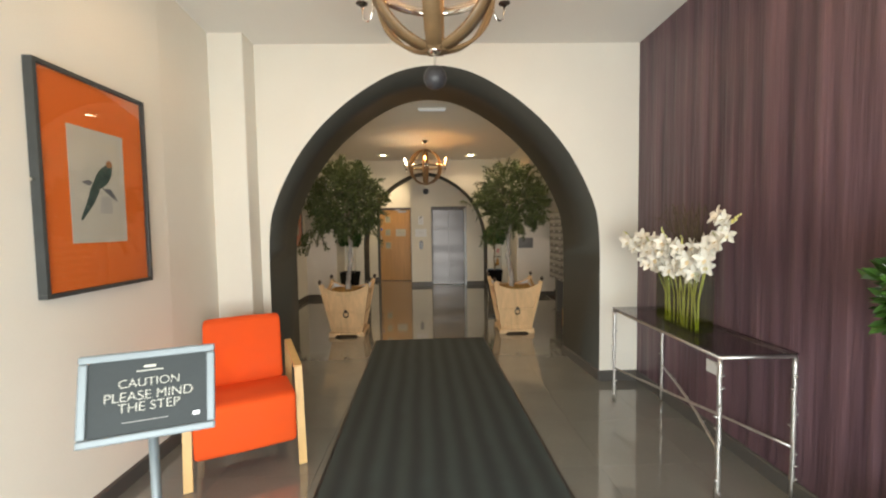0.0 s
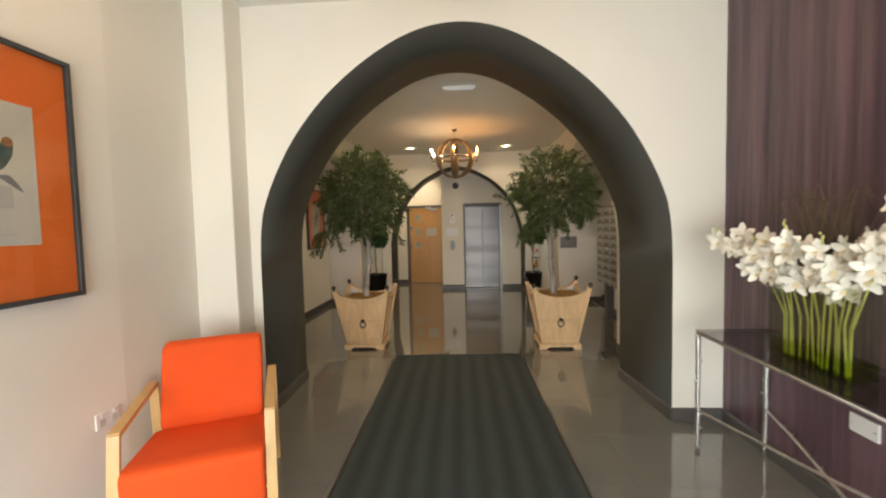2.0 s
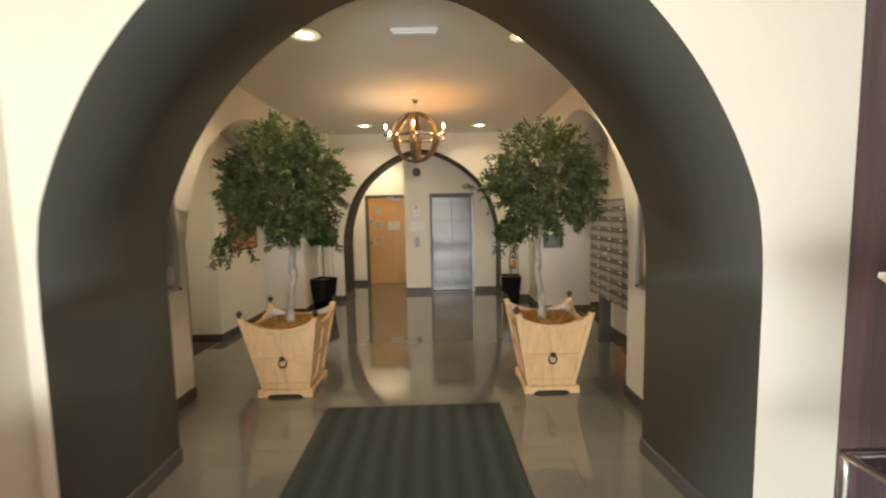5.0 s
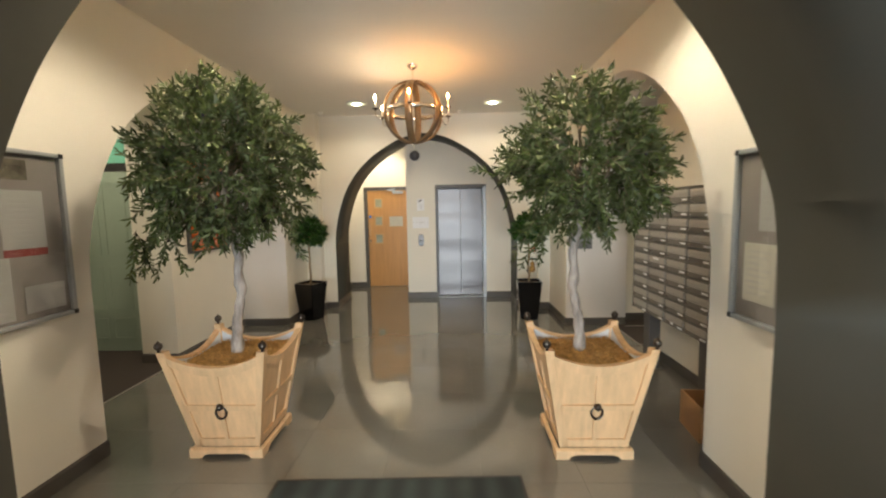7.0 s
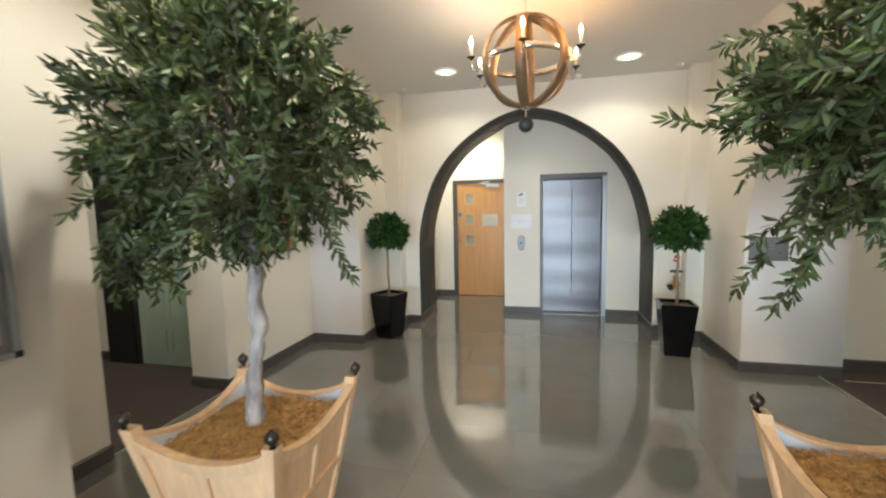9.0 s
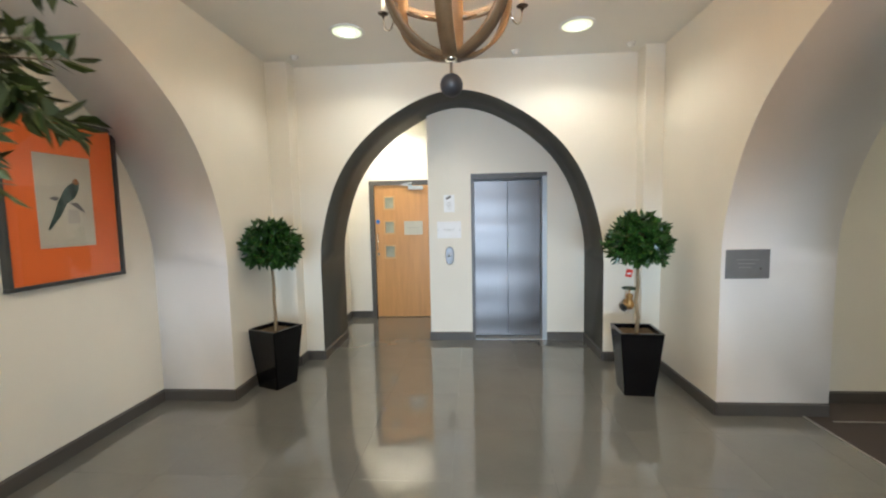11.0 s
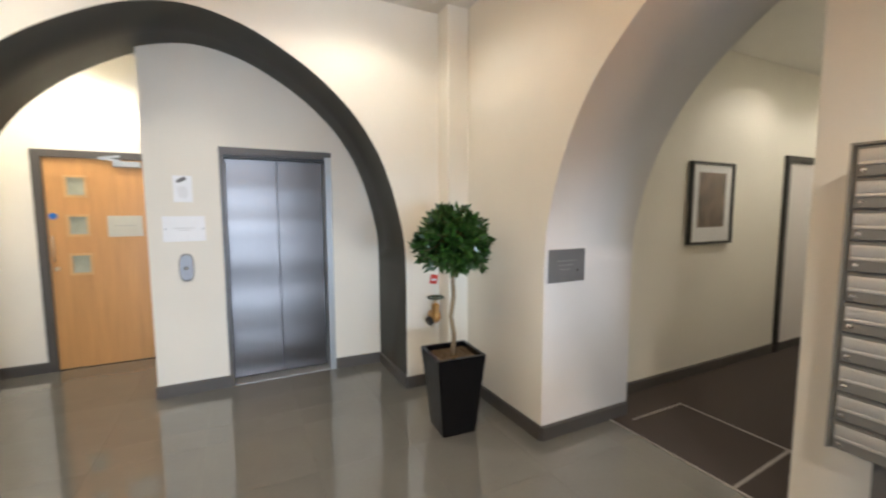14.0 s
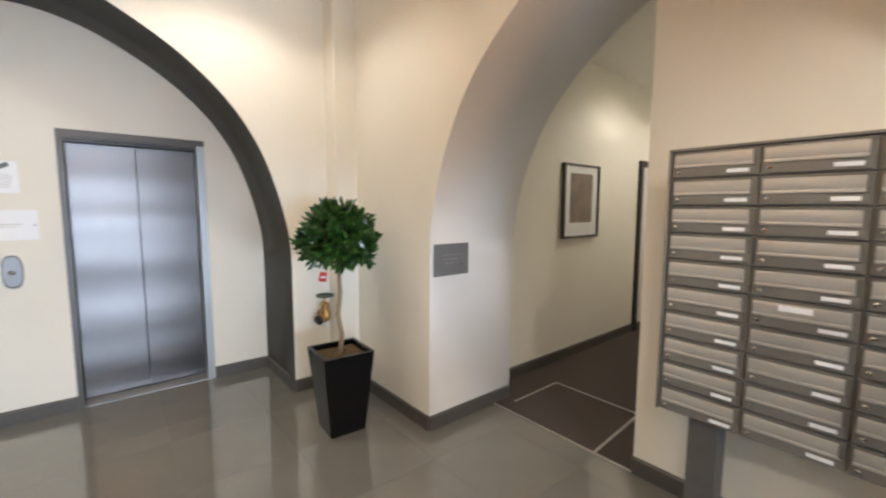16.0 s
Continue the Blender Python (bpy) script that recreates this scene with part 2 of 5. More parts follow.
def ribbed(name, a, b):
    """Purple wall covering with an uneven vertical rib, drawn out tall; its paler streaks also paint highlights on the
    folds.
    """
    m = mat(name, a, 0.38, scale=3, vary=0.1, fine=60, bump=0)
    n, l = m.node_tree.nodes, m.node_tree.links
    p = n["Principled BSDF"]
    tc, mp, no, rp = n.new("ShaderNodeTexCoord"), n.new("ShaderNodeMapping"), n.new("ShaderNodeTexNoise"), n.new("ShaderNodeValToRGB")
    mp.inputs["Scale"].default_value = (1, 1, 0.045)
    l.new(tc.outputs["Object"], mp.inputs["Vector"]), l.new(mp.outputs[0], no.inputs["Vector"])
    no.inputs["Scale"].default_value, no.inputs["Detail"].default_value, no.inputs["Roughness"].default_value = 12, 4, 0.5
    rp.color_ramp.elements[0].position, rp.color_ramp.elements[1].position = 0.34, 0.68
    rp.color_ramp.elements[0].color, rp.color_ramp.elements[1].color = (*a, 1), (*b, 1)
    l.new(no.outputs["Fac"], rp.inputs["Fac"])
    l.new(rp.outputs["Color"], p.inputs["Base Color"])
    bu = n.new("ShaderNodeBump")
    bu.inputs["Strength"].default_value, bu.inputs["Distance"].default_value = 0.9, 0.025
    l.new(no.outputs["Fac"], bu.inputs["Height"]), l.new(bu.outputs[0], p.inputs["Normal"])
    return m


M_PURPLE = ribbed("purple_ribbed_covering", (0.058, 0.032, 0.043), (0.158, 0.088, 0.105))


def mat_rug():
    m = mat("ribbed_mat", (0.033, 0.045, 0.044), 0.95, scale=4, vary=0.15, fine=500, bump=0.3)
    n, l = m.node_tree.nodes, m.node_tree.links
    tc, wv, mx = n.new("ShaderNodeTexCoord"), n.new("ShaderNodeTexWave"), n.new("ShaderNodeMixRGB")
    wv.inputs["Scale"].default_value, wv.inputs["Distortion"].default_value, wv.inputs["Detail"].default_value = 2.0, 0.9, 3
    l.new(tc.outputs["Object"], wv.inputs["Vector"])
    h = next(x for x in n if x.type == "HUE_SAT")
    mx.blend_type = "MULTIPLY"
    mx.inputs["Fac"].default_value = 0.42
    l.new(h.outputs[0], mx.inputs[1]), l.new(wv.outputs["Color"], mx.inputs[2])
    l.new(mx.outputs[0], n["Principled BSDF"].inputs["Base Color"])
    return m


M_MAT = mat_rug()


# ---- mesh helpers ----
def mesh_of(name, bm, mats, smooth=False):
    me = bpy.data.meshes.new(name)
    bmesh.ops.recalc_face_normals(bm, faces=bm.faces)
    bm.to_mesh(me)
    bm.free()
    for m in mats if isinstance(mats, (list, tuple)) else [mats]:
        me.materials.append(m)
    if smooth:
        me.polygons.foreach_set("use_smooth", [True] * len(me.polygons))
    return me


def part(name, bm, material, parent, label="", smooth=False):
    o = new(name, mesh_of(name, bm, material, smooth))
    o.parent = parent
    return tagged(o, label)


def thing(name, label, category, m=None, group=""):
    o = new(name)
    o.empty_display_size = 0.1
    if m is not None:
        o.matrix_basis = m
    return tagged(o, label, category, group)


def solid(name, bm, material, label="", category="", smooth=False, m=None, kind="", group=""):
    o = new(name, mesh_of(name, bm, material, smooth))
    if m is not None:
        o.matrix_basis = m
    return tagged(o, label, category, group, kind)


def box(x0, x1, y0, y1, z0, z1, bev=0.0, bm=None, taper=None):
    """A box; taper scales the lower end about its middle."""
    b = bm or bmesh.new()
    cx, cy = (x0 + x1) / 2, (y0 + y1) / 2
    vs = []
    for z in (z0, z1):
        k = taper if taper and z == z0 else 1
        vs += [b.verts.new((cx + (x - cx) * k, cy + (y - cy) * k, z)) for x, y in ((x0, y0), (x1, y0), (x1, y1), (x0, y1))]
    fs = [b.faces.new([vs[i] for i in q]) for q in ((3, 2, 1, 0), (4, 5, 6, 7), (0, 1, 5, 4), (1, 2, 6, 5), (2, 3, 7, 6), (3, 0, 4, 7))]
    if bev:
        es = list({e for f in fs for e in f.edges})
        bmesh.ops.bevel(b, geom=es, offset=bev, segments=2, affect="EDGES", profile=0.6)
    return b


def tube(pts, radii, seg=8, bm=None, caps=True, flat=1.0):
    """A round bar along a run of points."""
    b = bm or bmesh.new()
    pts = [Vector(p) for p in pts]
    if not isinstance(radii, (list, tuple)):
        radii = [radii] * len(pts)
    rings, up = [], None
    for i, p in enumerate(pts):
        d = (pts[min(i + 1, len(pts) - 1)] - pts[max(i - 1, 0)]).normalized()
        if up is None:
            up = Vector((0, 0, 1)) if abs(d.z) < 0.9 else Vector((1, 0, 0))
        s = d.cross(up).normalized()
        up = s.cross(d).normalized()
        rings.append([b.verts.new(p + (s * math.cos(a) + up * math.sin(a) * flat) * radii[i]) for a in (2 * math.pi * k / seg for k in range(seg))])
    for r, q in zip(rings, rings[1:]):
        for k in range(seg):
            b.faces.new((r[k], r[(k + 1) % seg], q[(k + 1) % seg], q[k]))
    if caps:
        b.faces.new(rings[0][::-1]), b.faces.new(rings[-1])
    return b


def lathe(profile, seg=24, bm=None, at=(0, 0, 0)):
    """A turned shape from (radius, height) pairs."""
    b = bm or bmesh.new()
    rings = [[b.verts.new((at[0] + r * math.cos(a), at[1] + r * math.sin(a), at[2] + z)) for a in (2 * math.pi * k / seg for k in range(seg))] for r, z in profile]
    for r, q in zip(rings, rings[1:]):
        for k in range(seg):
            b.faces.new((r[k], r[(k + 1) % seg], q[(k + 1) % seg], q[k]))
    b.faces.new(rings[0][::-1]), b.faces.new(rings[-1])
    return b


def ball(r, at=(0, 0, 0), seg=16, bm=None, squash=1.0):
    n = max(4, seg // 2)
    return lathe([(max(r * math.sin(math.pi * i / n), r * 0.02), -r * math.cos(math.pi * i / n) * squash) for i in range(n + 1)], seg, bm, at)


def rbar(pts, w, t, axis, bm=None):
    """A flat bar of width w (along axis) and thickness t along points in the plane across the axis."""
    b = bm or bmesh.new()
    ax = Vector(axis).normalized()
    pts = [Vector(p) for p in pts]
    rings = []
    for i, p in enumerate(pts):
        d = (pts[min(i + 1, len(pts) - 1)] - pts[max(i - 1, 0)]).normalized()
        s = ax.cross(d).normalized()
        rings.append([b.verts.new(p + ax * (u * w / 2) + s * (v * t / 2)) for u, v in ((-1, -1), (1, -1), (1, 1), (-1, 1))])
    for r, q in zip(rings, rings[1:]):
        for k in range(4):
            b.faces.new((r[k], r[(k + 1) % 4], q[(k + 1) % 4], q[k]))
    b.faces.new(rings[0][::-1]), b.faces.new(rings[-1])
    return b


def lettering(text, size, m, material, parent, label, spread=1.0, bold=0.0):
    c = bpy.data.curves.new("lettering", "FONT")
    c.body, c.size, c.align_x, c.align_y, c.extrude = text, size, "CENTER", "CENTER", 0.0006
    c.space_character, c.offset = spread, bold
    o = new("lettering", c)
    bpy.context.view_layer.update()
    me = bpy.data.meshes.new_from_object(o.evaluated_get(bpy.context.evaluated_depsgraph_get()))
    bpy.data.objects.remove(o)
    me.materials.clear()
    me.materials.append(material)
    o = new("lettering", me)
    o.parent, o.matrix_basis = parent, m
    return tagged(o, label)


# ---- structure ----
def smooth_profile(pts, hw, n=14):
    """Half an arch: (share of the half-width, height) pairs, rounded off between them."""
    out = []
    for i in range(len(pts) - 1):
        p0, p1, p2, p3 = pts[max(i - 1, 0)], pts[i], pts[i + 1], pts[i + 2] if i + 2 < len(pts) else (-pts[i][0], pts[i][1])
        steps = 1 if i == 0 else 4
        for s in range(steps):
            t = s / steps
            out.append(tuple(0.5 * (2 * b + (c - a) * t + (2 * a - 5 * b + 4 * c - d) * t * t + (3 * b - a - 3 * c + d) * t ** 3) for a, b, c, d in zip(p0, p1, p2, p3)))
    out.append(pts[-1])
    return [(x * hw, z) for x, z in out]


def arch_wall(name, along, u0, u1, v0, v1, top, centre, half, soffit, label, skew=0.0, drop=1.0, narrow=1.0):
    """A wall with an arch through it. along: 'x' or 'y', the way it runs, from u0 to u1; v0 to v1 is its thickness."""
    b = bmesh.new()
    put = (lambda u, v, z: (u, v, z)) if along == "x" else (lambda u, v, z: (v, u, z))
    cols = [(centre - x, z) for x, z in half] + [(centre + x, z) for x, z in half[::-1][1:]]

    def quad(a, mi=0, smooth=False):
        f = b.faces.new([b.verts.new(put(*p)) for p in a])
        f.material_index, f.smooth = mi, smooth

    ul, ur = cols[0][0], cols[-1][0]
    front = cols
    for v in (v0, v1):
        cols = [(centre + (u - centre) * narrow + skew, z * drop) if v == v1 else (u, z) for u, z in front]
        ul, ur = cols[0][0], cols[-1][0]
        quad([(u0, v, 0), (ul, v, 0), (ul, v, top), (u0, v, top)])
        quad([(ur, v, 0), (u1, v, 0), (u1, v, top), (ur, v, top)])
        for (ua, za), (ub, zb) in zip(cols, cols[1:]):
            if abs(ua - ub) > 1e-6:
                quad([(ua, v, za), (ub, v, zb), (ub, v, top), (ua, v, top)])
    for u in (u0, u1):
        quad([(u, v0, 0), (u, v1, 0), (u, v1, top), (u, v0, top)])
    quad([(u0, v0, top), (u1, v0, top), (u1, v1, top), (u0, v1, top)])
    for (ua, za), (ub, zb) in zip(front, front[1:]):
        quad([(ua, v0, za), (ub, v0, zb), (centre + (ub - centre) * narrow + skew, v1, zb * drop), (centre + (ua - centre) * narrow + skew, v1, za * drop)], 1, True)
    bmesh.ops.remove_doubles(b, verts=b.verts, dist=1e-5)
    return solid(name, b, [M_WALL, soffit], label, kind="structure")


PROFILE_A = smooth_profile([(1, 0), (1, 1.2), (0.985, 1.58), (0.953, 1.77), (0.885, 2.01), (0.785, 2.27), (0.637, 2.54), (0.44, 2.79), (0.22, 2.975), (0, 3.037)], 1.58)
PROFILE_B = smooth_profile([(1, 0), (1, 1.03), (0.972, 1.42), (0.88, 1.87), (0.75, 2.2), (0.585, 2.45), (0.41, 2.63), (0.215, 2.77), (0, 2.83)], 1.49)
PROFILE_C = smooth_profile([(1, 0), (1, 1.15), (0.975, 1.5), (0.90, 1.85), (0.79, 2.15), (0.65, 2.38), (0.45, 2.6), (0.22, 2.76), (0, 2.82)], 1.555)

arch_wall("wall_foyer", "x", -1.85, 2.45, 3.88, 4.765, 3.4, 0.25, PROFILE_A, M_ARCH, "cream wall with a deep dark grey pointed arch", -0.052, 0.983, 0.987)
arch_wall("wall_lift_arch", "x", -1.88, 2.06, 9.886, 10.73, 3.3, 0.055, PROFILE_B, M_ARCH, "cream wall with a dark grey arch before the lift")
arch_wall("wall_hall_west", "y", 4.765, 10.0, -2.515, -1.855, 3.3, 7.315, PROFILE_C, M_REVEAL, "cream hall wall with a plain arch")
arch_wall("wall_hall_east", "y", 4.765, 10.0, 2.03, 2.835, 3.3, 7.175, PROFILE_C, M_REVEAL, "cream hall wall with a plain arch")


def wall(name, x0, x1, y0, y1, z0=0.0, z1=3.3, material=None, label="plain cream painted wall"):
    return solid(name, box(x0, x1, y0, y1, z0, z1), material or M_WALL, label, kind="structure")


wall("wall_recess_west", -2.72, -2.50, 7.45, 9.2)
wall("wall_recess_west_near", -2.72, -2.50, 4.8, 6.40)
wall("wall_recess_east", 2.66, 2.95, 5.0, 7.645)
b = bmesh.new()
rows = [[b.verts.new((x, y, z)) for x, z in ((-1.9, 0), (xi, 0), (xi, 3.4), (-1.9, 3.4))] for xi, y in ((-1.645, -2.4), (-1.645, 2.9), (-1.72, 3.88))]
for p, q in zip(rows, rows[1:]):
    for k in range(4):
        b.faces.new((p[k], p[(k + 1) % 4], q[(k + 1) % 4], q[k]))
b.faces.new(rows[0][::-1]), b.faces.new(rows[-1])
solid("wall_foyer_west", b, M_WALL, "plain cream painted wall", kind="structure")
wall("wall_foyer_east", 2.20, 2.45, -2.4, 3.88, z1=3.4, material=M_PURPLE, label="wall with purple ribbed covering")
solid("wall_pier", box(-1.76, -1.402, 3.65, 3.885, 0, 3.4, 0.012), M_WALL, "slim cream pier in the foyer corner", kind="structure")
solid("wall_casing_west", box(-1.87, -1.63, 9.70, 9.89, 0, 3.13, 0.01), M_WALL, "slim boxed casing in the hall corner", kind="structure")
solid("wall_casing_east", box(1.85, 2.04, 9.70, 9.89, 0, 3.13, 0.01), M_WALL, "slim boxed casing in the hall corner", kind="structure")
# corridors off the hall
wall("wall_corridor_east_far", 2.83, 7.0, 8.955, 9.2)
wall("wall_corridor_east_near", 2.95, 7.0, 7.35, 7.64)
wall("wall_corridor_east_end", 7.0, 7.2, 7.2, 9.4)
wall("wall_corridor_west_far", -2.90, -2.72, 7.45, 8.1)
wall("wall_corridor_west_back", -6.0, -2.90, 7.85, 8.1)
wall("wall_corridor_west_near", -6.0, -2.72, 6.1, 6.40)
wall("wall_corridor_west_end", -6.2, -6.0, 6.0, 8.2, material=M_ARCH, label="dark wall at the corridor's end")
# lift lobby
b = box(-0.33, 0.19, 10.615, 11.0, 0, 3.3)
box(1.10, 1.95, 10.615, 11.0, 0, 3.3, bm=b)
box(0.19, 1.10, 10.615, 11.0, 2.03, 3.3, bm=b)
solid("wall_lift", b, M_WALL, "cream wall round the lift opening", kind="structure")
wall("wall_lift_side", -0.33, -0.10, 11.0, 11.95)
wall("wall_lift_back", -0.1, 1.95, 11.15, 11.35)
b = box(-1.9, -1.345, 11.745, 11.95, 0, 3.3)
box(-1.345, -0.33, 11.745, 11.95, 2.085, 3.3, bm=b)
solid("wall_lobby_back", b, M_WALL, "cream wall with the oak door", kind="structure")
wall("wall_lobby_behind", -2.0, 0.0, 12.3, 12.5)
wall("wall_lobby_west", -1.9, -1.685, 10.60, 11.745)
wall("wall_lobby_east", 1.95, 2.15, 10.60, 11.2)

solid("ceiling_foyer", box(-1.9, 2.5, -2.4, 3.95, 3.235, 3.33), M_CEIL, "flat off-white ceiling", kind="structure")
solid("ceiling_hall", box(-1.9, 2.1, 4.74, 9.92, 3.12, 3.22), M_CEIL, "flat off-white ceiling", kind="structure")
solid("ceiling_lobby", box(-2.0, 2.1, 10.58, 12.4, 3.02, 3.12), M_CEIL, "flat off-white ceiling", kind="structure")
solid("ceiling_corridor_east", box(2.80, 7.1, 5.0, 9.2, 2.925, 3.02), M_CEIL, "flat off-white corridor ceiling", kind="structure")
solid("ceiling_corridor_west", box(-6.1, -2.48, 4.95, 9.3, 2.925, 3.02), M_CEIL, "flat off-white corridor ceiling", kind="structure")

# entrance front behind the walk: glazed screen in a dark frame
b = box(-1.9, -1.45, -1.75, -1.55, 0, 3.3)
box(1.95, 2.4, -1.75, -1.55, 0, 3.3, bm=b)
box(-1.45, 1.95, -1.75, -1.55, 2.65, 3.3, bm=b)
solid("wall_entrance", b, M_WALL, "cream wall round the glazed entrance", kind="structure")
win = thing("window_entrance", "dark framed glazed entrance screen", "window")
win["kind"] = "structure"
for x in (-1.45, -0.35, 0.80, 1.90):
    part("window_frame", box(x, x + 0.05, -1.70, -1.62, 0, 2.65), M_FRAME, win)
part("window_frame", box(-1.40, 1.90, -1.70, -1.62, 2.58, 2.65), M_FRAME, win)
for x in (-1.40, -0.30, 0.85):
    p = part("pane", box(x, x + 1.05, -1.665, -1.655, 0.0, 2.58), M_GLASS, win)
    p.visible_shadow = False

solid("ground", box(-60, 60, -60, -1.75, -0.16, -0.15), mat("paving", (0.30, 0.29, 0.27), 0.8, scale=1, vary=0.1), "grey paving outside the entrance", kind="structure")
solid("floor_base", box(-6.2, 7.2, -1.75, 12.5, -0.12, -0.006), M_GROUT, "dark grout bed under the tiles", kind="structure")
solid("carpet_corridor_east", box(2.66, 7.1, 5.0, 8.96, -0.006, 0.003), M_CORR, "dark brown corridor floor", "carpet", kind="structure")
solid("carpet_corridor_west", box(-6.1, -2.53, 6.35, 7.9, -0.006, 0.003), M_CORR, "dark brown corridor floor", "carpet", kind="structure")
for p0, p1 in (((2.655, 7.64), (2.655, 8.73)), ((2.80, 8.64), (3.35, 8.64)), ((3.345, 7.7), (3.345, 8.64)), ((2.66, 7.885), (3.34, 7.93)), ((-2.525, 6.40), (-2.525, 7.45))):
    d = Vector((p1[0] - p0[0], p1[1] - p0[1], 0))
    solid("trim_strip", box(0, d.length, -0.009, 0.009, -0.004, 0.005), M_STRIP, "thin pale floor strip", kind="structure", m=pose(*p0, 0.0, 0, 0, math.degrees(math.atan2(d.y, d.x))))


def skirt(x0, y0, x1, y1, h=0.1, t=0.016):
    """Skirting from one point to another; it stands to the left of the way it runs."""
    d = Vector((x1 - x0, y1 - y0, 0))
    b = bmesh.new()
    prof = ((0, 0), (t, 0), (t, h - 0.012), (t * 0.5, h), (0, h))
    ends = [[b.verts.new((x, y, z)) for y, z in prof] for x in (0, d.length)]
    for k in range(5):
        b.faces.new((ends[0][k], ends[0][(k + 1) % 5], ends[1][(k + 1) % 5], ends[1][k]))
    b.faces.new(ends[0][::-1]), b.faces.new(ends[1])
    solid("baseboard", b, M_SKIRT, "dark grey painted skirting board", kind="structure", m=pose(x0, y0, 0.0, 0, 0, math.degrees(math.atan2(d.y, d.x))))


for run in (
    (-1.645, 2.9, -1.645, -1.5), (-1.702, 3.645, -1.645, 2.9), (-1.402, 3.65, -1.70, 3.65), (-1.402, 3.88, -1.402, 3.65), (-1.33, 3.88, -1.402, 3.88), (2.2, -1.5, 2.2, 3.88), (2.2, 3.88, 1.83, 3.88),
    (1.83, 3.88, 1.758, 4.765), (-1.361, 4.765, -1.33, 3.88), (1.758, 4.765, 2.03, 4.765), (-1.855, 4.765, -1.361, 4.765),
    (2.03, 4.765, 2.03, 5.62), (2.03, 5.62, 2.66, 5.62), (2.66, 5.62, 2.66, 7.645), (2.66, 7.645, 2.95, 7.645), (2.83, 8.73, 2.03, 8.73), (2.03, 8.73, 2.03, 9.70), (2.03, 9.70, 1.85, 9.70), (1.85, 9.70, 1.85, 9.886), (1.85, 9.886, 1.545, 9.886),
    (1.545, 9.886, 1.545, 10.6), (1.545, 10.6, 1.10, 10.615), (0.19, 10.615, -0.33, 10.615), (-0.33, 10.615, -0.33, 11.745), (-1.345, 11.745, -1.685, 11.745),
    (-1.685, 11.745, -1.685, 10.73), (-1.685, 10.73, -1.435, 10.73), (-1.435, 10.73, -1.435, 9.886), (-1.435, 9.886, -1.63, 9.886), (-1.63, 9.886, -1.63, 9.70), (-1.63, 9.70, -1.855, 9.70), (-1.855, 9.70, -1.855, 8.87), (-1.855, 8.87, -2.5, 8.87), (-2.5, 8.87, -2.5, 7.45),
    (-2.5, 7.45, -2.90, 7.45), (-1.855, 5.76, -1.855, 4.765), (-2.5, 5.76, -1.855, 5.76), (-2.5, 6.40, -2.5, 5.76), (-2.72, 6.40, -2.5, 6.40),
    (7.0, 8.955, 2.83, 8.955), (2.95, 7.64, 7.0, 7.64), (-2.90, 7.85, -3.12, 7.85), (-4.0, 7.85, -6.0, 7.85), (-6.0, 6.40, -2.72, 6.40),
):
    skirt(*run)


# ---- ceiling lights ----
def downlight(x, y, z, power, tint=(1.0, 0.90, 0.72)):
    t = thing("downlight", "round recessed ceiling downlight with a pale ring, lit", "ceiling light", pose(x, y, z), "ceiling downlights")
    part("ring", lathe([(0.120, 0.0), (0.145, -0.001), (0.150, -0.006), (0.145, -0.013), (0.128, -0.015), (0.120, -0.010)], 28), M_PLASTIC, t, smooth=True)
    # This ring carries the lens's halo; it is no separate fitting part.
    part("diffuser", lathe([(0.066, -0.0125), (0.110, -0.0125), (0.122, -0.010), (0.066, -0.004)], 24), M_HALO, t, "dim pale green halo painted round the lens")
    part("lens", lathe([(0.001, -0.014), (0.060, -0.014), (0.066, -0.012), (0.001, -0.004)], 24), M_LED, t, "glowing pale yellow lens")
    lamp("downlight_beam", "SPOT", pose(x, y, z - 0.03), power, tint, soft=0.06, cone=radians(153))


for x, y, power in ((-0.83, 9.12, SPOT_POWER), (1.10, 9.22, SPOT_POWER), (-0.66, 5.62, NEAR_POWER), (1.16, 5.72, NEAR_POWER)):
    downlight(x, y, 3.12, power)
for x, y in ((-0.9, 0.6), (1.4, 0.6), (1.4, 2.45), (-0.9, 2.45)):
    downlight(x, y, 3.235, FOYER_POWER, (1.0, 0.60, 0.30))
for x, y in ((4.7, 8.2), (6.2, 8.2)):
    downlight(x, y, 2.925, 20)
# Unseen fitting added to brighten the west corridor and its green door.
downlight(-3.6, 7.1, 2.925, 45)
downlight(-1.0, 11.2, 3.02, 48)


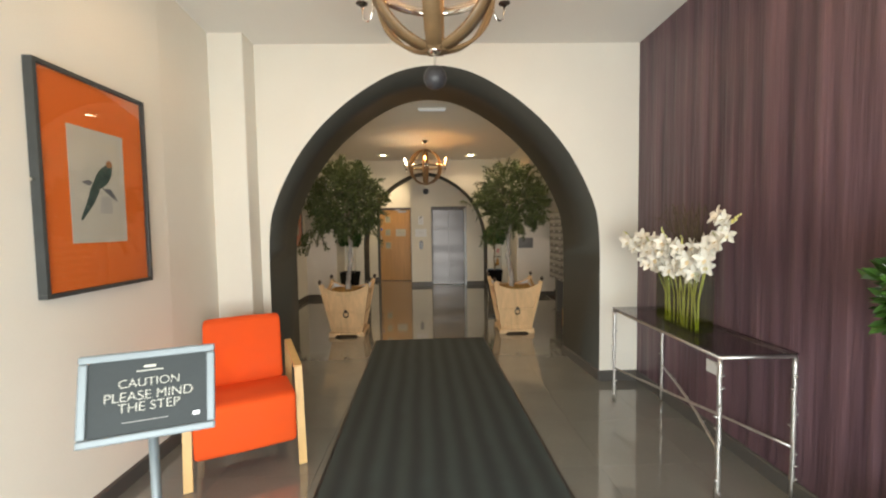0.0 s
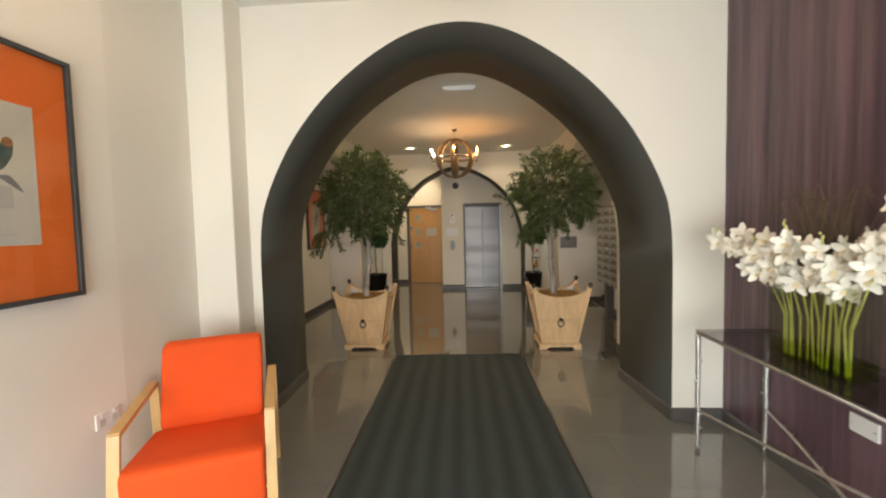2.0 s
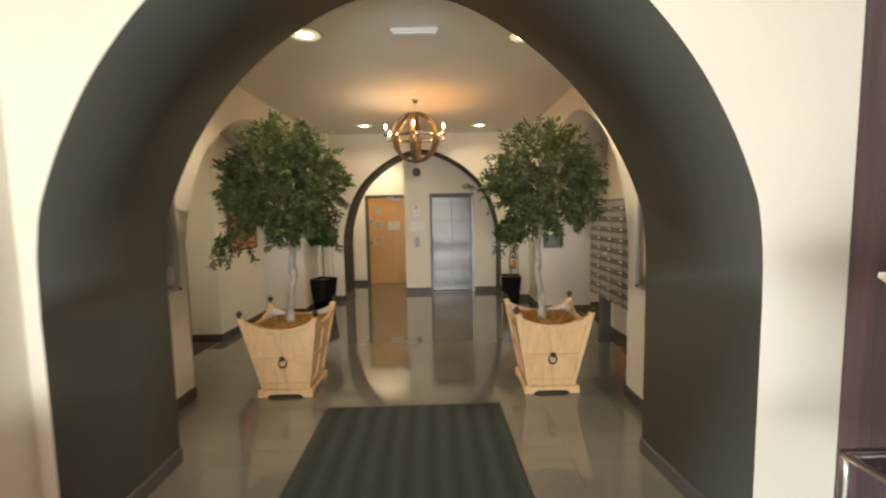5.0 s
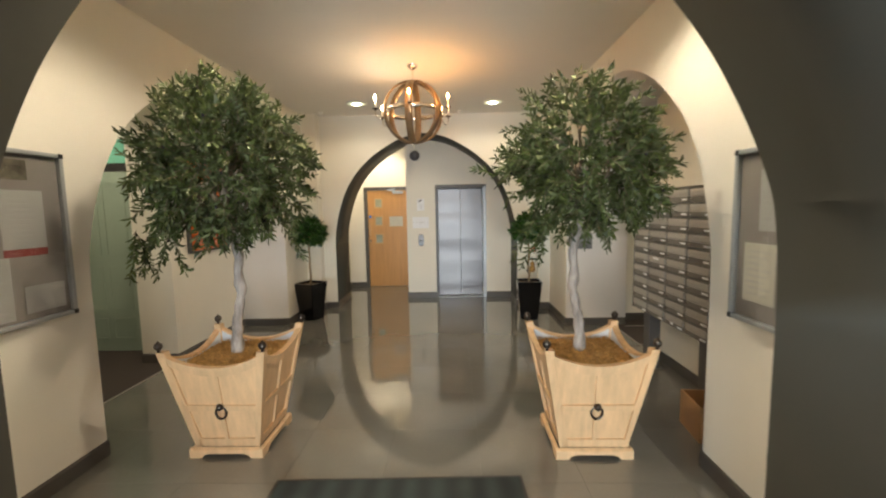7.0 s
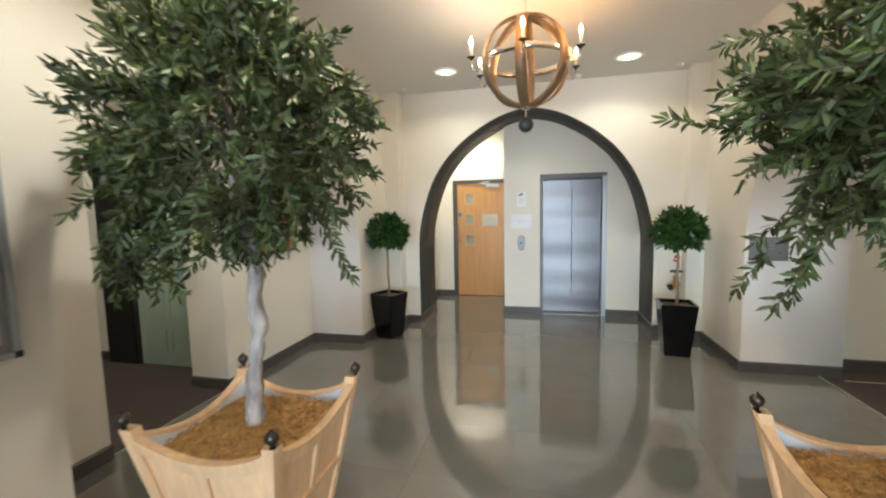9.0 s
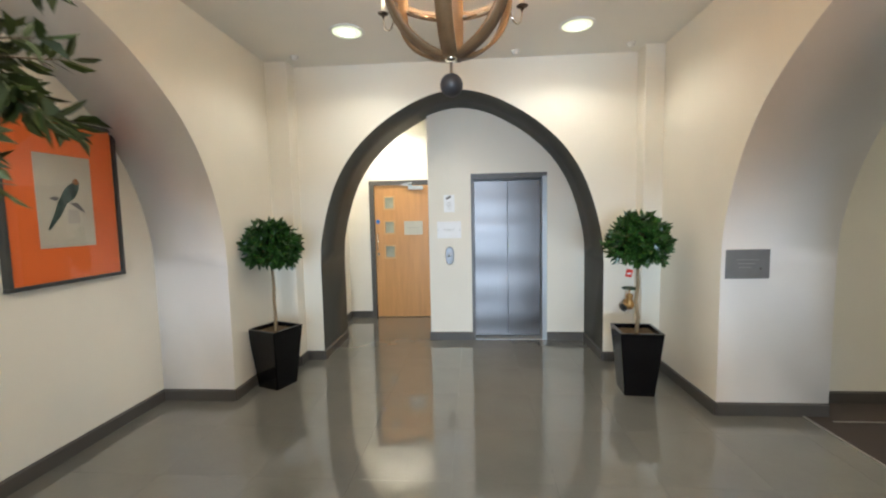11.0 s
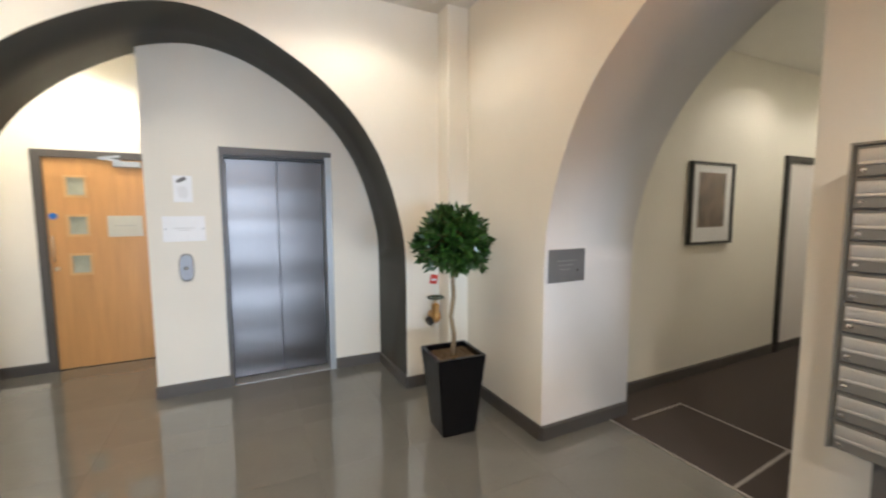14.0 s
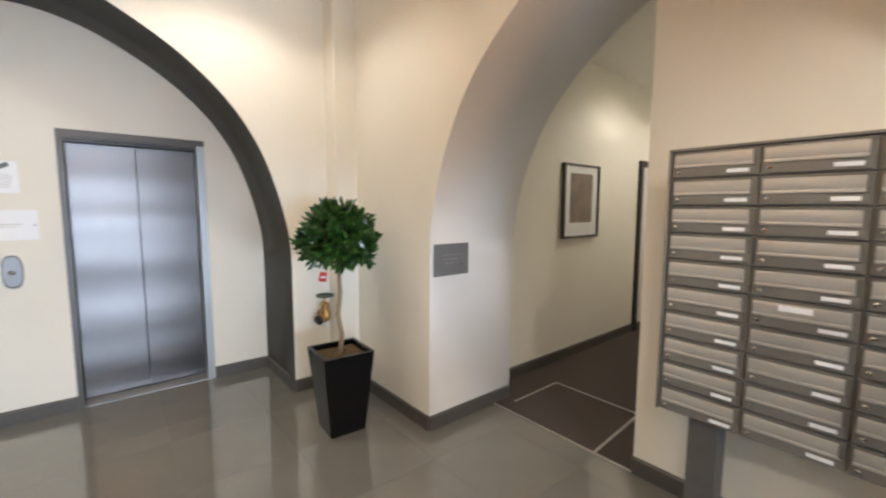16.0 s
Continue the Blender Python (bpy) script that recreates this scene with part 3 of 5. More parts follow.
def chandelier(x, y, top, low, power=BULB_POWER):
    """Three crossed wooden hoops with a chrome band, six curved arms with candle bulbs, and a dark ball under it."""
    t = thing("chandelier", "round chandelier of crossed wooden hoops with chrome arms and lit bulbs", "chandelier", pose(x, y, low), "hanging chandeliers")
    R = 0.32
    cz = R
    for k, a in enumerate((26, 86, 146)):
        h = part("hoop", bmesh_hoop(R - 0.006, 0.072, 0.016), M_HOOP, t, "brown wooden hoop", True)
        h.matrix_basis = pose(0, 0, cz, 90, 0, a)
    b = bmesh.new()
    seg = 40
    ring = [[b.verts.new((r * math.cos(a), r * math.sin(a), z)) for a in (2 * math.pi * i / seg for i in range(seg))] for r, z in ((R - 0.012, -0.024), (R - 0.006, -0.024), (R - 0.006, 0.024), (R - 0.012, 0.024))]
    for i in range(4):
        for k in range(seg):
            b.faces.new((ring[i][k], ring[i][(k + 1) % seg], ring[(i + 1) % 4][(k + 1) % seg], ring[(i + 1) % 4][k]))
    part("band", b, M_CHROME, t, "polished chrome horizontal band", True).matrix_basis = pose(0, 0, cz + 0.01)
    part("rod", tube([(0, 0, 2 * R - 0.01), (0, 0, top - low - 0.03)], 0.006, 10), M_CHROME, t, "thin chrome hanging rod")
    part("ceiling_cup", lathe([(0.012, top - low - 0.055), (0.045, top - low - 0.035), (0.058, top - low - 0.008), (0.058, top - low)], 24), M_CHROME, t, "chrome ceiling cup", True)
    part("hub", lathe([(0.028, -0.012), (0.03, 0.0), (0.03, 0.018), (0.02, 0.022)], 20), M_CHROME, t, "chrome hub", True)
    part("link", tube([(0, 0, -0.075), (0, 0, -0.012)], 0.006, 8), M_CHROME, t)
    part("finial", ball(0.055, (0, 0, -0.125), 24), M_BALL, t, "matt black wooden ball", True)
    for k in range(6):
        a = radians(30 + 60 * k)
        arm = new("arm")
        arm.parent = t
        arm.matrix_basis = pose(0, 0, 0, 0, 0, math.degrees(a))
        c = [(R - 0.01, cz + 0.01), (R + 0.012, cz + 0.022), (R + 0.028, cz + 0.005), (R + 0.032, cz - 0.045), (R + 0.045, cz - 0.082), (R + 0.068, cz - 0.092), (R + 0.090, cz - 0.080), (R + 0.100, cz - 0.045), (R + 0.102, cz - 0.012)]
        part("rail", tube([(u, 0, z) for u, z in c], 0.0052, 8), M_CHROME, arm, "curved chrome rail", True)
        o = R + 0.102
        part("drip_pan", lathe([(0.006, -0.016), (0.012, -0.008), (0.028, 0.0), (0.031, 0.004), (0.012, 0.004)], 18, at=(o, 0, cz)), M_IRON, arm, "", True)
        part("candle", tube([(o, 0, cz + 0.003), (o, 0, cz + 0.078)], 0.010, 12), M_CANDLE, arm, "cream candle tube", True)
        warm = math.cos(a) > -0.1
        bl = part("bulb", lathe([(0.003, 0.0), (0.010, 0.010), (0.0135, 0.024), (0.010, 0.042), (0.004, 0.056), (0.001, 0.066)], 14, at=(o, 0, cz + 0.078)), M_BULB if warm else M_BULBW, arm, "glowing amber candle bulb" if warm else "glowing white candle bulb", True)
        bl.visible_shadow = False
        d = bpy.data.lights.new("bulb_light", "POINT")
        d.energy, d.color, d.shadow_soft_size = power, WARM if warm else PALE, 0.03
        lo = new("bulb_light", d)
        lo.matrix_basis = pose(x + o * math.cos(a), y + o * math.sin(a), low + cz + 0.11)


def bmesh_hoop(r, wide, thick, seg=64):
    b = bmesh.new()
    sec = ((-thick / 2, -wide / 2), (thick / 2, -wide / 2), (thick / 2, wide / 2), (-thick / 2, wide / 2))
    rings = [[b.verts.new(((r + u) * math.cos(a), (r + u) * math.sin(a), v)) for u, v in sec] for a in (2 * math.pi * i / seg for i in range(seg))]
    for i in range(seg):
        for k in range(4):
            b.faces.new((rings[i][k], rings[(i + 1) % seg][k], rings[(i + 1) % seg][(k + 1) % 4], rings[i][(k + 1) % 4]))
    return b


chandelier(0.24, 1.92, 3.235, 2.355, 2.6)
chandelier(0.11, 7.62, 3.12, 2.31)

t = thing("emergency_light", "slim white ceiling emergency light fitting", "ceiling light", pose(0.24, 5.57, 3.12))
part("body", box(-0.19, 0.19, -0.035, 0.035, -0.028, 0, 0.006), M_PLASTIC, t)
part("diffuser", box(-0.175, 0.175, -0.025, 0.025, -0.042, -0.028, 0.005), M_PAPER, t)
for x, y in ((-1.50, 9.60), (0.64, 9.72), (1.70, 9.66)):
    t = thing("smoke_detector", "small round white ceiling sensor", "smoke detector", pose(x, y, 3.12), "ceiling sensors")
    part("base", lathe([(0.042, 0.0), (0.042, -0.012), (0.036, -0.016)], 20), M_PLASTIC, t, smooth=True)
    part("head", lathe([(0.030, -0.016), (0.030, -0.030), (0.018, -0.038), (0.002, -0.039)], 20), M_PLASTIC, t, smooth=True)


# ---- foyer ----
MAT_Y0 = 0.2
t = thing("entrance_mat", "long charcoal ribbed entrance mat lying on the tiles", "mat", pose(0.307, 0, 0.0, 0, 0, 1.5))
part("ribbed_top", box(-0.718, 0.718, MAT_Y0 + 0.02, 5.485, 0.001, 0.010, 0.003), M_MAT, t)
b = box(-0.737, -0.715, MAT_Y0, 5.502, 0.001, 0.008)
box(0.715, 0.737, MAT_Y0, 5.502, 0.001, 0.008, bm=b), box(-0.715, 0.715, 5.482, 5.502, 0.001, 0.008, bm=b), box(-0.715, 0.715, MAT_Y0, MAT_Y0 + 0.02, 0.001, 0.008, bm=b)
part("border", b, M_BLACK, t, "flat black rubber border")


def picture(name, label, m, w, h, depth, fr, frame_mat, mount_mat, open_w, open_h, print_mat, up=0.0):
    """A framed picture facing local -y, its middle at the origin."""
    t = thing(name, label, "picture", m)
    f = new("frame")
    f.parent = t
    for x0, x1, z0, z1, nm in ((-w / 2, w / 2, h / 2 - fr, h / 2, "rail"), (-w / 2, w / 2, -h / 2, -h / 2 + fr, "rail"), (-w / 2, -w / 2 + fr, -h / 2 + fr, h / 2 - fr, "stile"), (w / 2 - fr, w / 2, -h / 2 + fr, h / 2 - fr, "stile")):
        part(nm, box(x0, x1, -depth, 0, z0, z1, 0.002), frame_mat, f)
    part("mount", box(-w / 2 + fr, w / 2 - fr, -depth * 0.55, -0.002, -h / 2 + fr, h / 2 - fr), mount_mat, t, "flat mount card")
    part("print", box(-open_w / 2, open_w / 2, -depth * 0.55 - 0.002, -depth * 0.55 + 0.001, up - open_h / 2, up + open_h / 2), print_mat, t, "printed sheet")
    part("glazing", box(-w / 2 + fr, w / 2 - fr, -depth * 0.86, -depth * 0.80, -h / 2 + fr, h / 2 - fr), M_GLASS, t, "picture glass")
    return t


def bird(t, y, s=1.0):
    """A long-tailed bird drawn flat on a sheet that faces local -y."""
    def flat(pts, mt, dy=0.0, nm="drawing"):
        b = bmesh.new()
        f = [b.verts.new((x * s, y - dy, z * s)) for x, z in pts]
        g = [b.verts.new((x * s, y - dy + 0.0008, z * s)) for x, z in pts]
        b.faces.new(f), b.faces.new(g[::-1])
        for i in range(len(f)):
            b.faces.new((f[i], f[(i + 1) % len(f)], g[(i + 1) % len(f)], g[i]))
        part(nm, b, mt, t, "flat printed shape")
    flat([(0.049, 0.124), (0.018, 0.103), (-0.012, 0.072), (-0.043, 0.016), (-0.065, -0.016), (-0.030, -0.030), (0.018, -0.005), (0.061, 0.026), (0.092, 0.078), (0.098, 0.124)], M_BIRD, 0.0004)
    flat([(-0.061, -0.016), (0.0, -0.020), (-0.043, -0.093), (-0.123, -0.186), (-0.135, -0.181), (-0.092, -0.093)], M_BIRD, 0.0006)
    flat([(0.052, 0.120), (0.055, 0.143), (0.073, 0.156), (0.093, 0.148), (0.100, 0.124), (0.078, 0.112)], M_HEAD, 0.0008)
    flat([(-0.117, 0.016), (-0.074, 0.031), (-0.043, 0.020), (-0.068, 0.0)], M_INK, 0.0002)
    flat([(0.018, -0.010), (0.074, -0.006), (0.102, -0.035), (0.130, -0.078), (0.092, -0.057)], M_INK, 0.0002)
    flat([(-0.006, -0.145), (0.086, -0.145), (0.080, -0.052), (0.010, -0.052)], M_PRINTPALE, 0.0001)
    flat([(-0.043, -0.258), (0.105, -0.258), (0.105, -0.262), (-0.043, -0.262)], M_PRINTPALE, 0.0001)


t = picture("bird_picture", "framed bird print with a bright orange mount on the cream wall", pose(-1.645, 2.29, 1.783, 0, 0, 90), 0.735, 1.13, 0.045, 0.022, M_FRAME, M_ORANGE, 0.375, 0.61, M_PAPERG, up=-0.0)
bird(t, -0.045 * 0.55 - 0.003)
part("fixing", tube([(-0.3675, -0.02, 0.0), (-0.385, -0.02, 0.0)], 0.008, 8), M_CHROME, t, "small metal fixing")

t = thing("caution_sign", "silver framed caution sign on a slim metal floor stand", "sign", pose(-0.682, 1.24, 0, 0, 0, 20))
fr = new("frame")
fr.parent = t
fr.matrix_basis = pose(0.003, 0, 1.028, -14, 0, 0)
W2, H2, q = 0.181, 0.133, 0.024
for x0, x1, z0, z1, nm in ((-W2, W2, H2 - q, H2, "rail"), (-W2, W2, -H2, -H2 + q, "rail"), (-W2, -W2 + q, -H2 + q, H2 - q, "stile"), (W2 - q, W2, -H2 + q, H2 - q, "stile")):
    part(nm, box(x0, x1, -0.016, 0.0, z0, z1, 0.006), M_SNAP, fr, "rounded silver snap rail")
part("sheet", box(-W2 + q, W2 - q, -0.006, 0.004, -H2 + q, H2 - q), M_SIGN, fr, "dark green-grey printed sheet")
for text, size, z in (("CAUTION", 0.037, 0.036), ("PLEASE MIND", 0.0405, -0.003), ("THE STEP", 0.040, -0.036)):
    lettering(text, size, pose(0, -0.0068, z, 90, 0, 0), M_PAPERG, fr, "white capital letters", 0.98, -0.0007)
part("badge", box(-0.035, 0.035, -0.007, -0.0055, 0.070, 0.073), M_PAPERG, fr, "small pale printed bar")
part("crest", box(-0.016, 0.016, -0.007, -0.0055, 0.080, 0.088), M_PAPERG, fr, "small pale crest")
part("label", box(0.118, 0.136, -0.007, -0.0055, -0.084, -0.072), M_PAPER, fr, "small white square")
part("small_print", box(-0.07, 0.05, -0.007, -0.0055, -0.078, -0.076), M_SMUDGE, fr)
part("pole", tube([(0, 0.02, 0.015), (0, 0.02, 0.95)], 0.014, 14), M_SNAP, t, "slim satin pole", True)
part("bracket", box(-0.03, 0.03, 0.004, 0.03, 0.90, 0.98, 0.003), M_ALU, t)
part("base", lathe([(0.001, 0.0), (0.145, 0.0), (0.145, 0.008), (0.12, 0.014), (0.02, 0.02)], 32), M_ALU, t, "round weighted base", True)


def cushion(x0, x1, prof, r, name, t, label):
    """A padded block from x0 to x1 with the side outline prof (y, z), edges rolled by r."""
    b = bmesh.new()
    n = len(prof)
    cy, cz = sum(p[0] for p in prof) / n, sum(p[1] for p in prof) / n
    rings = []
    for x, k in ((x0, r), (x0 + r * 0.3, r * 0.35), (x0 + r, 0), ((x0 + x1) / 2, -0.006), (x1 - r, 0), (x1 - r * 0.3, r * 0.35), (x1, r)):
        ring = []
        for y, z in prof:
            d = Vector((y - cy, z - cz))
            d *= 1 - k / max(d.length, 1e-3) * 0.8
            ring.append(b.verts.new((x, cy + d.x, cz + d.y)))
        rings.append(ring)
    for p, q in zip(rings, rings[1:]):
        for k in range(n):
            b.faces.new((p[k], p[(k + 1) % n], q[(k + 1) % n], q[k]))
    b.faces.new(rings[0][::-1]), b.faces.new(rings[-1])
    return part(name, b, M_FABRIC, t, label, True)


t = thing("armchair", "bright orange upholstered armchair with pale beech arms by the wall", "armchair", pose(-0.95, 2.462, 0, 0, 0, 25))


def rounded(pts, r, n=4):
    out = []
    for i, p in enumerate(pts):
        a, c = Vector(pts[i - 1]), Vector(pts[(i + 1) % len(pts)])
        p = Vector(p)
        d1, d2 = (a - p).normalized() * r, (c - p).normalized() * r
        for k in range(n + 1):
            s = k / n
            out.append(tuple((p + d1) * (1 - s) ** 2 + p * 2 * s * (1 - s) + (p + d2) * s * s))
    return out


cushion(-0.292, 0.292, rounded([(0.03, 0.145), (0.0, 0.46), (0.06, 0.475), (0.60, 0.405), (0.64, 0.22), (0.36, 0.15)], 0.03), 0.022, "seat", t, "thick orange wool seat")
cushion(-0.266, 0.266, rounded([(0.575, 0.40), (0.67, 0.36), (0.83, 0.825), (0.785, 0.868), (0.705, 0.85)], 0.028), 0.03, "backrest", t, "orange wool backrest")
for s in (-1, 1):
    arm = new("arm_frame")
    arm.parent = t
    x = s * 0.322
    part("leg", rbar([(x, 0.0, 0.0), (x, 0.062, 0.36), (x, 0.105, 0.615)], 0.048, 0.026, (1, 0, 0)), M_BEECH, arm, "flat beech front leg")
    part("armrest", rbar([(x, 0.100, 0.612), (x, 0.36, 0.622), (x, 0.74, 0.635)], 0.048, 0.026, (1, 0, 0)), M_BEECH, arm, "flat beech armrest")
    part("leg", rbar([(x, 0.730, 0.630), (x, 0.75, 0.40), (x, 0.80, 0.0)], 0.048, 0.026, (1, 0, 0)), M_BEECH, arm, "flat beech back leg")
    for z in (0.26, 0.32):
        part("bolt", tube([(x - s * 0.035, 0.17 * z, z), (x - s * 0.02, 0.17 * z, z)], 0.0045, 8), M_BRASS, arm)

for nm, m in (("socket", pose(-1.645, 2.77, 0.53, 0, 0, 90)), ):
    t = thing(nm, "white double power socket on the cream wall", "socket", m)
    part("plate", box(-0.073, 0.073, -0.009, 0, -0.043, 0.043, 0.003), M_PLASTIC, t)
    for x in (-0.037, 0.037):
        part("outlet", box(x - 0.018, x + 0.018, -0.010, -0.008, -0.03, 0.008), M_PAPERG, t)
        part("switch", box(x - 0.007, x + 0.007, -0.013, -0.008, 0.018, 0.034, 0.001), M_PLASTIC, t)
t = thing("blank_plate", "white blank wall plate on the purple wall", "socket", pose(2.20, 2.77, 0.505, 0, 0, -90))
part("plate", box(-0.075, 0.075, -0.012, 0, -0.045, 0.045, 0.004), M_PLASTIC, t)
for x in (-0.06, 0.06):
    part("screw", tube([(x, -0.0135, 0), (x, -0.011, 0)], 0.004, 8), M_CHROME, t)

# console table
t = thing("console_table", "console table with a tinted glass top on twig-like silver legs", "table", pose(1.978, 2.765, 0))
TX, TY, TZ = 0.210, 0.650, 0.812
part("glass_top", box(-TX - 0.012, TX + 0.012, -TY - 0.012, TY + 0.012, TZ - 0.004, TZ + 0.006, 0.002), M_TABLEGLASS, t, "tinted glass top")
top = new("top_frame")
top.parent = t
for a, c in (((-TX, -TY), (TX, -TY)), ((-TX, TY), (TX, TY)), ((-TX, -TY), (-TX, TY)), ((TX, -TY), (TX, TY))):
    part("rail", tube([(*a, TZ - 0.014), (*c, TZ - 0.014)], 0.0115, 8), M_SILVER, top, "hammered silver rail", True)
rng = random.Random(4)


def twig_bar(p, q, r, parent, name, nodes, bow=0.0):
    """A cast twig: a slightly crooked bar with knots along it."""
    p, q = Vector(p), Vector(q)
    n = 14
    side = (q - p).cross(Vector((0.3, 0.2, 1))).normalized()
    pts, rad = [], []
    for i in range(n + 1):
        s = i / n
        pts.append(p.lerp(q, s) + side * (bow * math.sin(math.pi * s)) + Vector([rng.uniform(-0.002, 0.002) for _ in range(3)]) * (0 < i < n))
        rad.append(r * rng.uniform(0.9, 1.12))
    b = tube(pts, rad, 8)
    for k in range(nodes):
        s = (k + rng.uniform(0.3, 0.7)) / nodes
        c = p.lerp(q, s) + side * (bow * math.sin(math.pi * s))
        a = rng.uniform(0, 6.28)
        d = Vector((math.cos(a), math.sin(a), 0.5)).normalized()
        tube([c, c + d * r * 2.1], [r * 0.75, r * 0.4], 6, b)
    part(name, b, M_SILVER, parent, "knotty cast silver bar", True)


for x in (-TX, TX):
    for y in (-TY, TY):
        twig_bar((x, y, 0), (x, y, TZ - 0.02), 0.0135, t, "leg", 11)
twig_bar((-TX, -TY, 0.275), (TX, TY, 0.30), 0.009, t, "stretcher", 10, 0.03)
twig_bar((-TX, TY, 0.29), (TX, -TY, 0.285), 0.009, t, "stretcher", 10, 0.03)

# glass vase and orchids
t = thing("glass_vase", "tall rectangular clear glass vase with pale green water on the table", "vase", pose(1.935, 2.725, 0.819))
VX, VY, VH = 0.055, 0.235, 0.40
part("base", box(-VX, VX, -VY, VY, 0, 0.012), M_VASE, t)
for x in (-VX, VX):
    part("wall", box(x - 0.003, x + 0.003, -VY, VY, 0.012, VH), M_VASE, t, "clear glass side")
for y in (-VY, VY):
    part("wall", box(-VX + 0.003, VX - 0.003, y - 0.003, y + 0.003, 0.012, VH), M_VASE, t, "clear glass end")
part("water", box(-VX + 0.004, VX - 0.004, -VY + 0.004, VY - 0.004, 0.013, 0.085), M_WATER, t, "shallow green-tinted water")
t = thing("orchid_arrangement", "spray of white orchids on green stems standing in the vase", "flowers", pose(1.935, 2.725, 0.832))
rng = random.Random(11)


def petal(b, c, n, along, w, l):
    """One cupped petal from c along a direction."""
    s = n.cross(along).normalized()
    mid, tip = c + along * l * 0.55 + n * l * 0.10, c + along * l + n * l * 0.02
    v = [b.verts.new(p) for p in (c, c + along * l * 0.25 + s * w * 0.3, mid + s * w * 0.5, tip + s * w * 0.18, tip - s * w * 0.18, mid - s * w * 0.5, c + along * l * 0.25 - s * w * 0.3)]
    m = b.verts.new(mid - n * l * 0.06)
    for i in range(7):
        b.faces.new((v[i], v[(i + 1) % 7], m))


def bloom(c, n, size, b, lips):
    n = n.normalized()
    u = n.cross(Vector((0, 0, 1))).normalized()
    v = u.cross(n).normalized()
    for k in range(5):
        a = radians(90 + 72 * k + rng.uniform(-8, 8))
        d = u * math.cos(a) + v * math.sin(a)
        petal(b, c, n, (d + n * 0.25).normalized(), size * 0.62, size)
    petal(lips, c + n * 0.004, n, (-v * 0.8 + n * 0.7).normalized(), size * 0.35, size * 0.5)


flowers, lips, buds, greens = bmesh.new(), bmesh.new(), bmesh.new(), new("stems")
greens.parent = t
sprays = [(-0.17, -0.50, 0.70, 11), (-0.13, -0.30, 0.58, 10), (-0.06, -0.14, 0.50, 7), (-0.16, -0.36, 0.64, 9), (-0.08, -0.10, 0.54, 10), (-0.02, 0.03, 0.60, 7), (0.05, 0.17, 0.50, 13), (0.10, 0.27, 0.54, 15), (0.13, 0.36, 0.54, 15), (0.16, 0.46, 0.57, 14), (0.18, 0.56, 0.60, 9)]
for y0, y1, z1, count in sprays:
    x0, x1 = rng.uniform(-0.03, 0.03), rng.uniform(-0.10, 0.02)
    pts = [Vector((x0, y0, 0.0)), Vector((x0, y0 * 1.02, 0.2)), Vector((x0 + x1 * 0.3, y0 + (y1 - y0) * 0.25, 0.40)), Vector((x0 + x1 * 0.8, y0 + (y1 - y0) * 0.65, z1 * 0.88)), Vector((x0 + x1, y1, z1))]
    part("stem", tube(pts, [0.0045, 0.004, 0.0038, 0.003, 0.0022], 7), M_SHOOT, greens, "bright green stem", True)
    for k in range(count):
        s = 0.52 + 0.5 * k / count
        i = min(int(s * 4), 3)
        c = pts[i].lerp(pts[i + 1], min(1.0, s * 4 - i))
        n = Vector((-1.0, rng.uniform(-0.8, 0.5), rng.uniform(-0.4, 0.5))).normalized()
        c = c + n * 0.02 + Vector((rng.uniform(-0.03, 0.02), rng.uniform(-0.06, 0.06), rng.uniform(-0.06, 0.05)))
        bloom(c, n, rng.uniform(0.054, 0.074), flowers, lips)
    for k in range(5):
        e = pts[4] + (pts[4] - pts[3]).normalized() * (0.012 + 0.016 * k) + Vector((0, rng.uniform(-0.012, 0.012), 0.0))
        ball(0.010 - 0.0012 * k, tuple(e), 8, buds, 1.3)
for k in range(4):
    y0 = -0.17 + 0.10 * k
    part("stem", tube([(rng.uniform(-0.03, 0.03), y0, 0.0), (rng.uniform(-0.03, 0.03), y0 + rng.uniform(-0.02, 0.02), 0.22), (rng.uniform(-0.03, 0.0), y0 * 1.2, 0.42)], [0.006, 0.0045, 0.003], 7), M_SHOOT, greens, "bright green stem", True)
part("blossom", flowers, M_PETAL, t, "many white orchid blooms")
tagged(part("bud", buds, M_BUD, t, "small yellow-green buds", True), kind="stuff")
tagged(part("blossom_centre", lips, M_LIP, t, "pale pink flower centres"), kind="stuff")
b = bmesh.new()
for k in range(40):
    y0 = rng.uniform(-0.15, 0.15)
    a, lean = rng.uniform(-1, 1), rng.uniform(0.05, 0.25)
    p = [Vector((0.02, y0, 0.35)), Vector((0.02 + 0.02 * a, y0 + lean * a * 0.5, 0.58)), Vector((0.0, y0 + lean * a, 0.76 + rng.uniform(-0.05, 0.08))), Vector((-0.02, y0 + lean * a * 1.9, 0.76 + rng.uniform(-0.14, 0.06)))]
    tube(p, [0.005, 0.005, 0.004, 0.0015], 4, b, flat=0.4)
part("grass", b, M_GRASS, t, "thin dry brown grass blades")


# ---- plants ----
def leaf(b, c, d, n, l, w, fold=0.12, mi=0):
    """A pointed leaf folded along its rib."""
    s = d.cross(n).normalized()
    f_ = n * fold * w
    v = [b.verts.new(p) for p in (c, c + d * l * 0.28 + s * w * 0.42 + f_, c + d * l * 0.66 + s * w * 0.42 + f_, c + d * l - n * fold * w * 2.5, c + d * l * 0.66 - s * w * 0.42 + f_, c + d * l * 0.28 - s * w * 0.42 + f_)]
    for q in ((0, 1, 2, 3), (0, 3, 4, 5)):
        f = b.faces.new([v[i] for i in q])
        f.material_index = mi


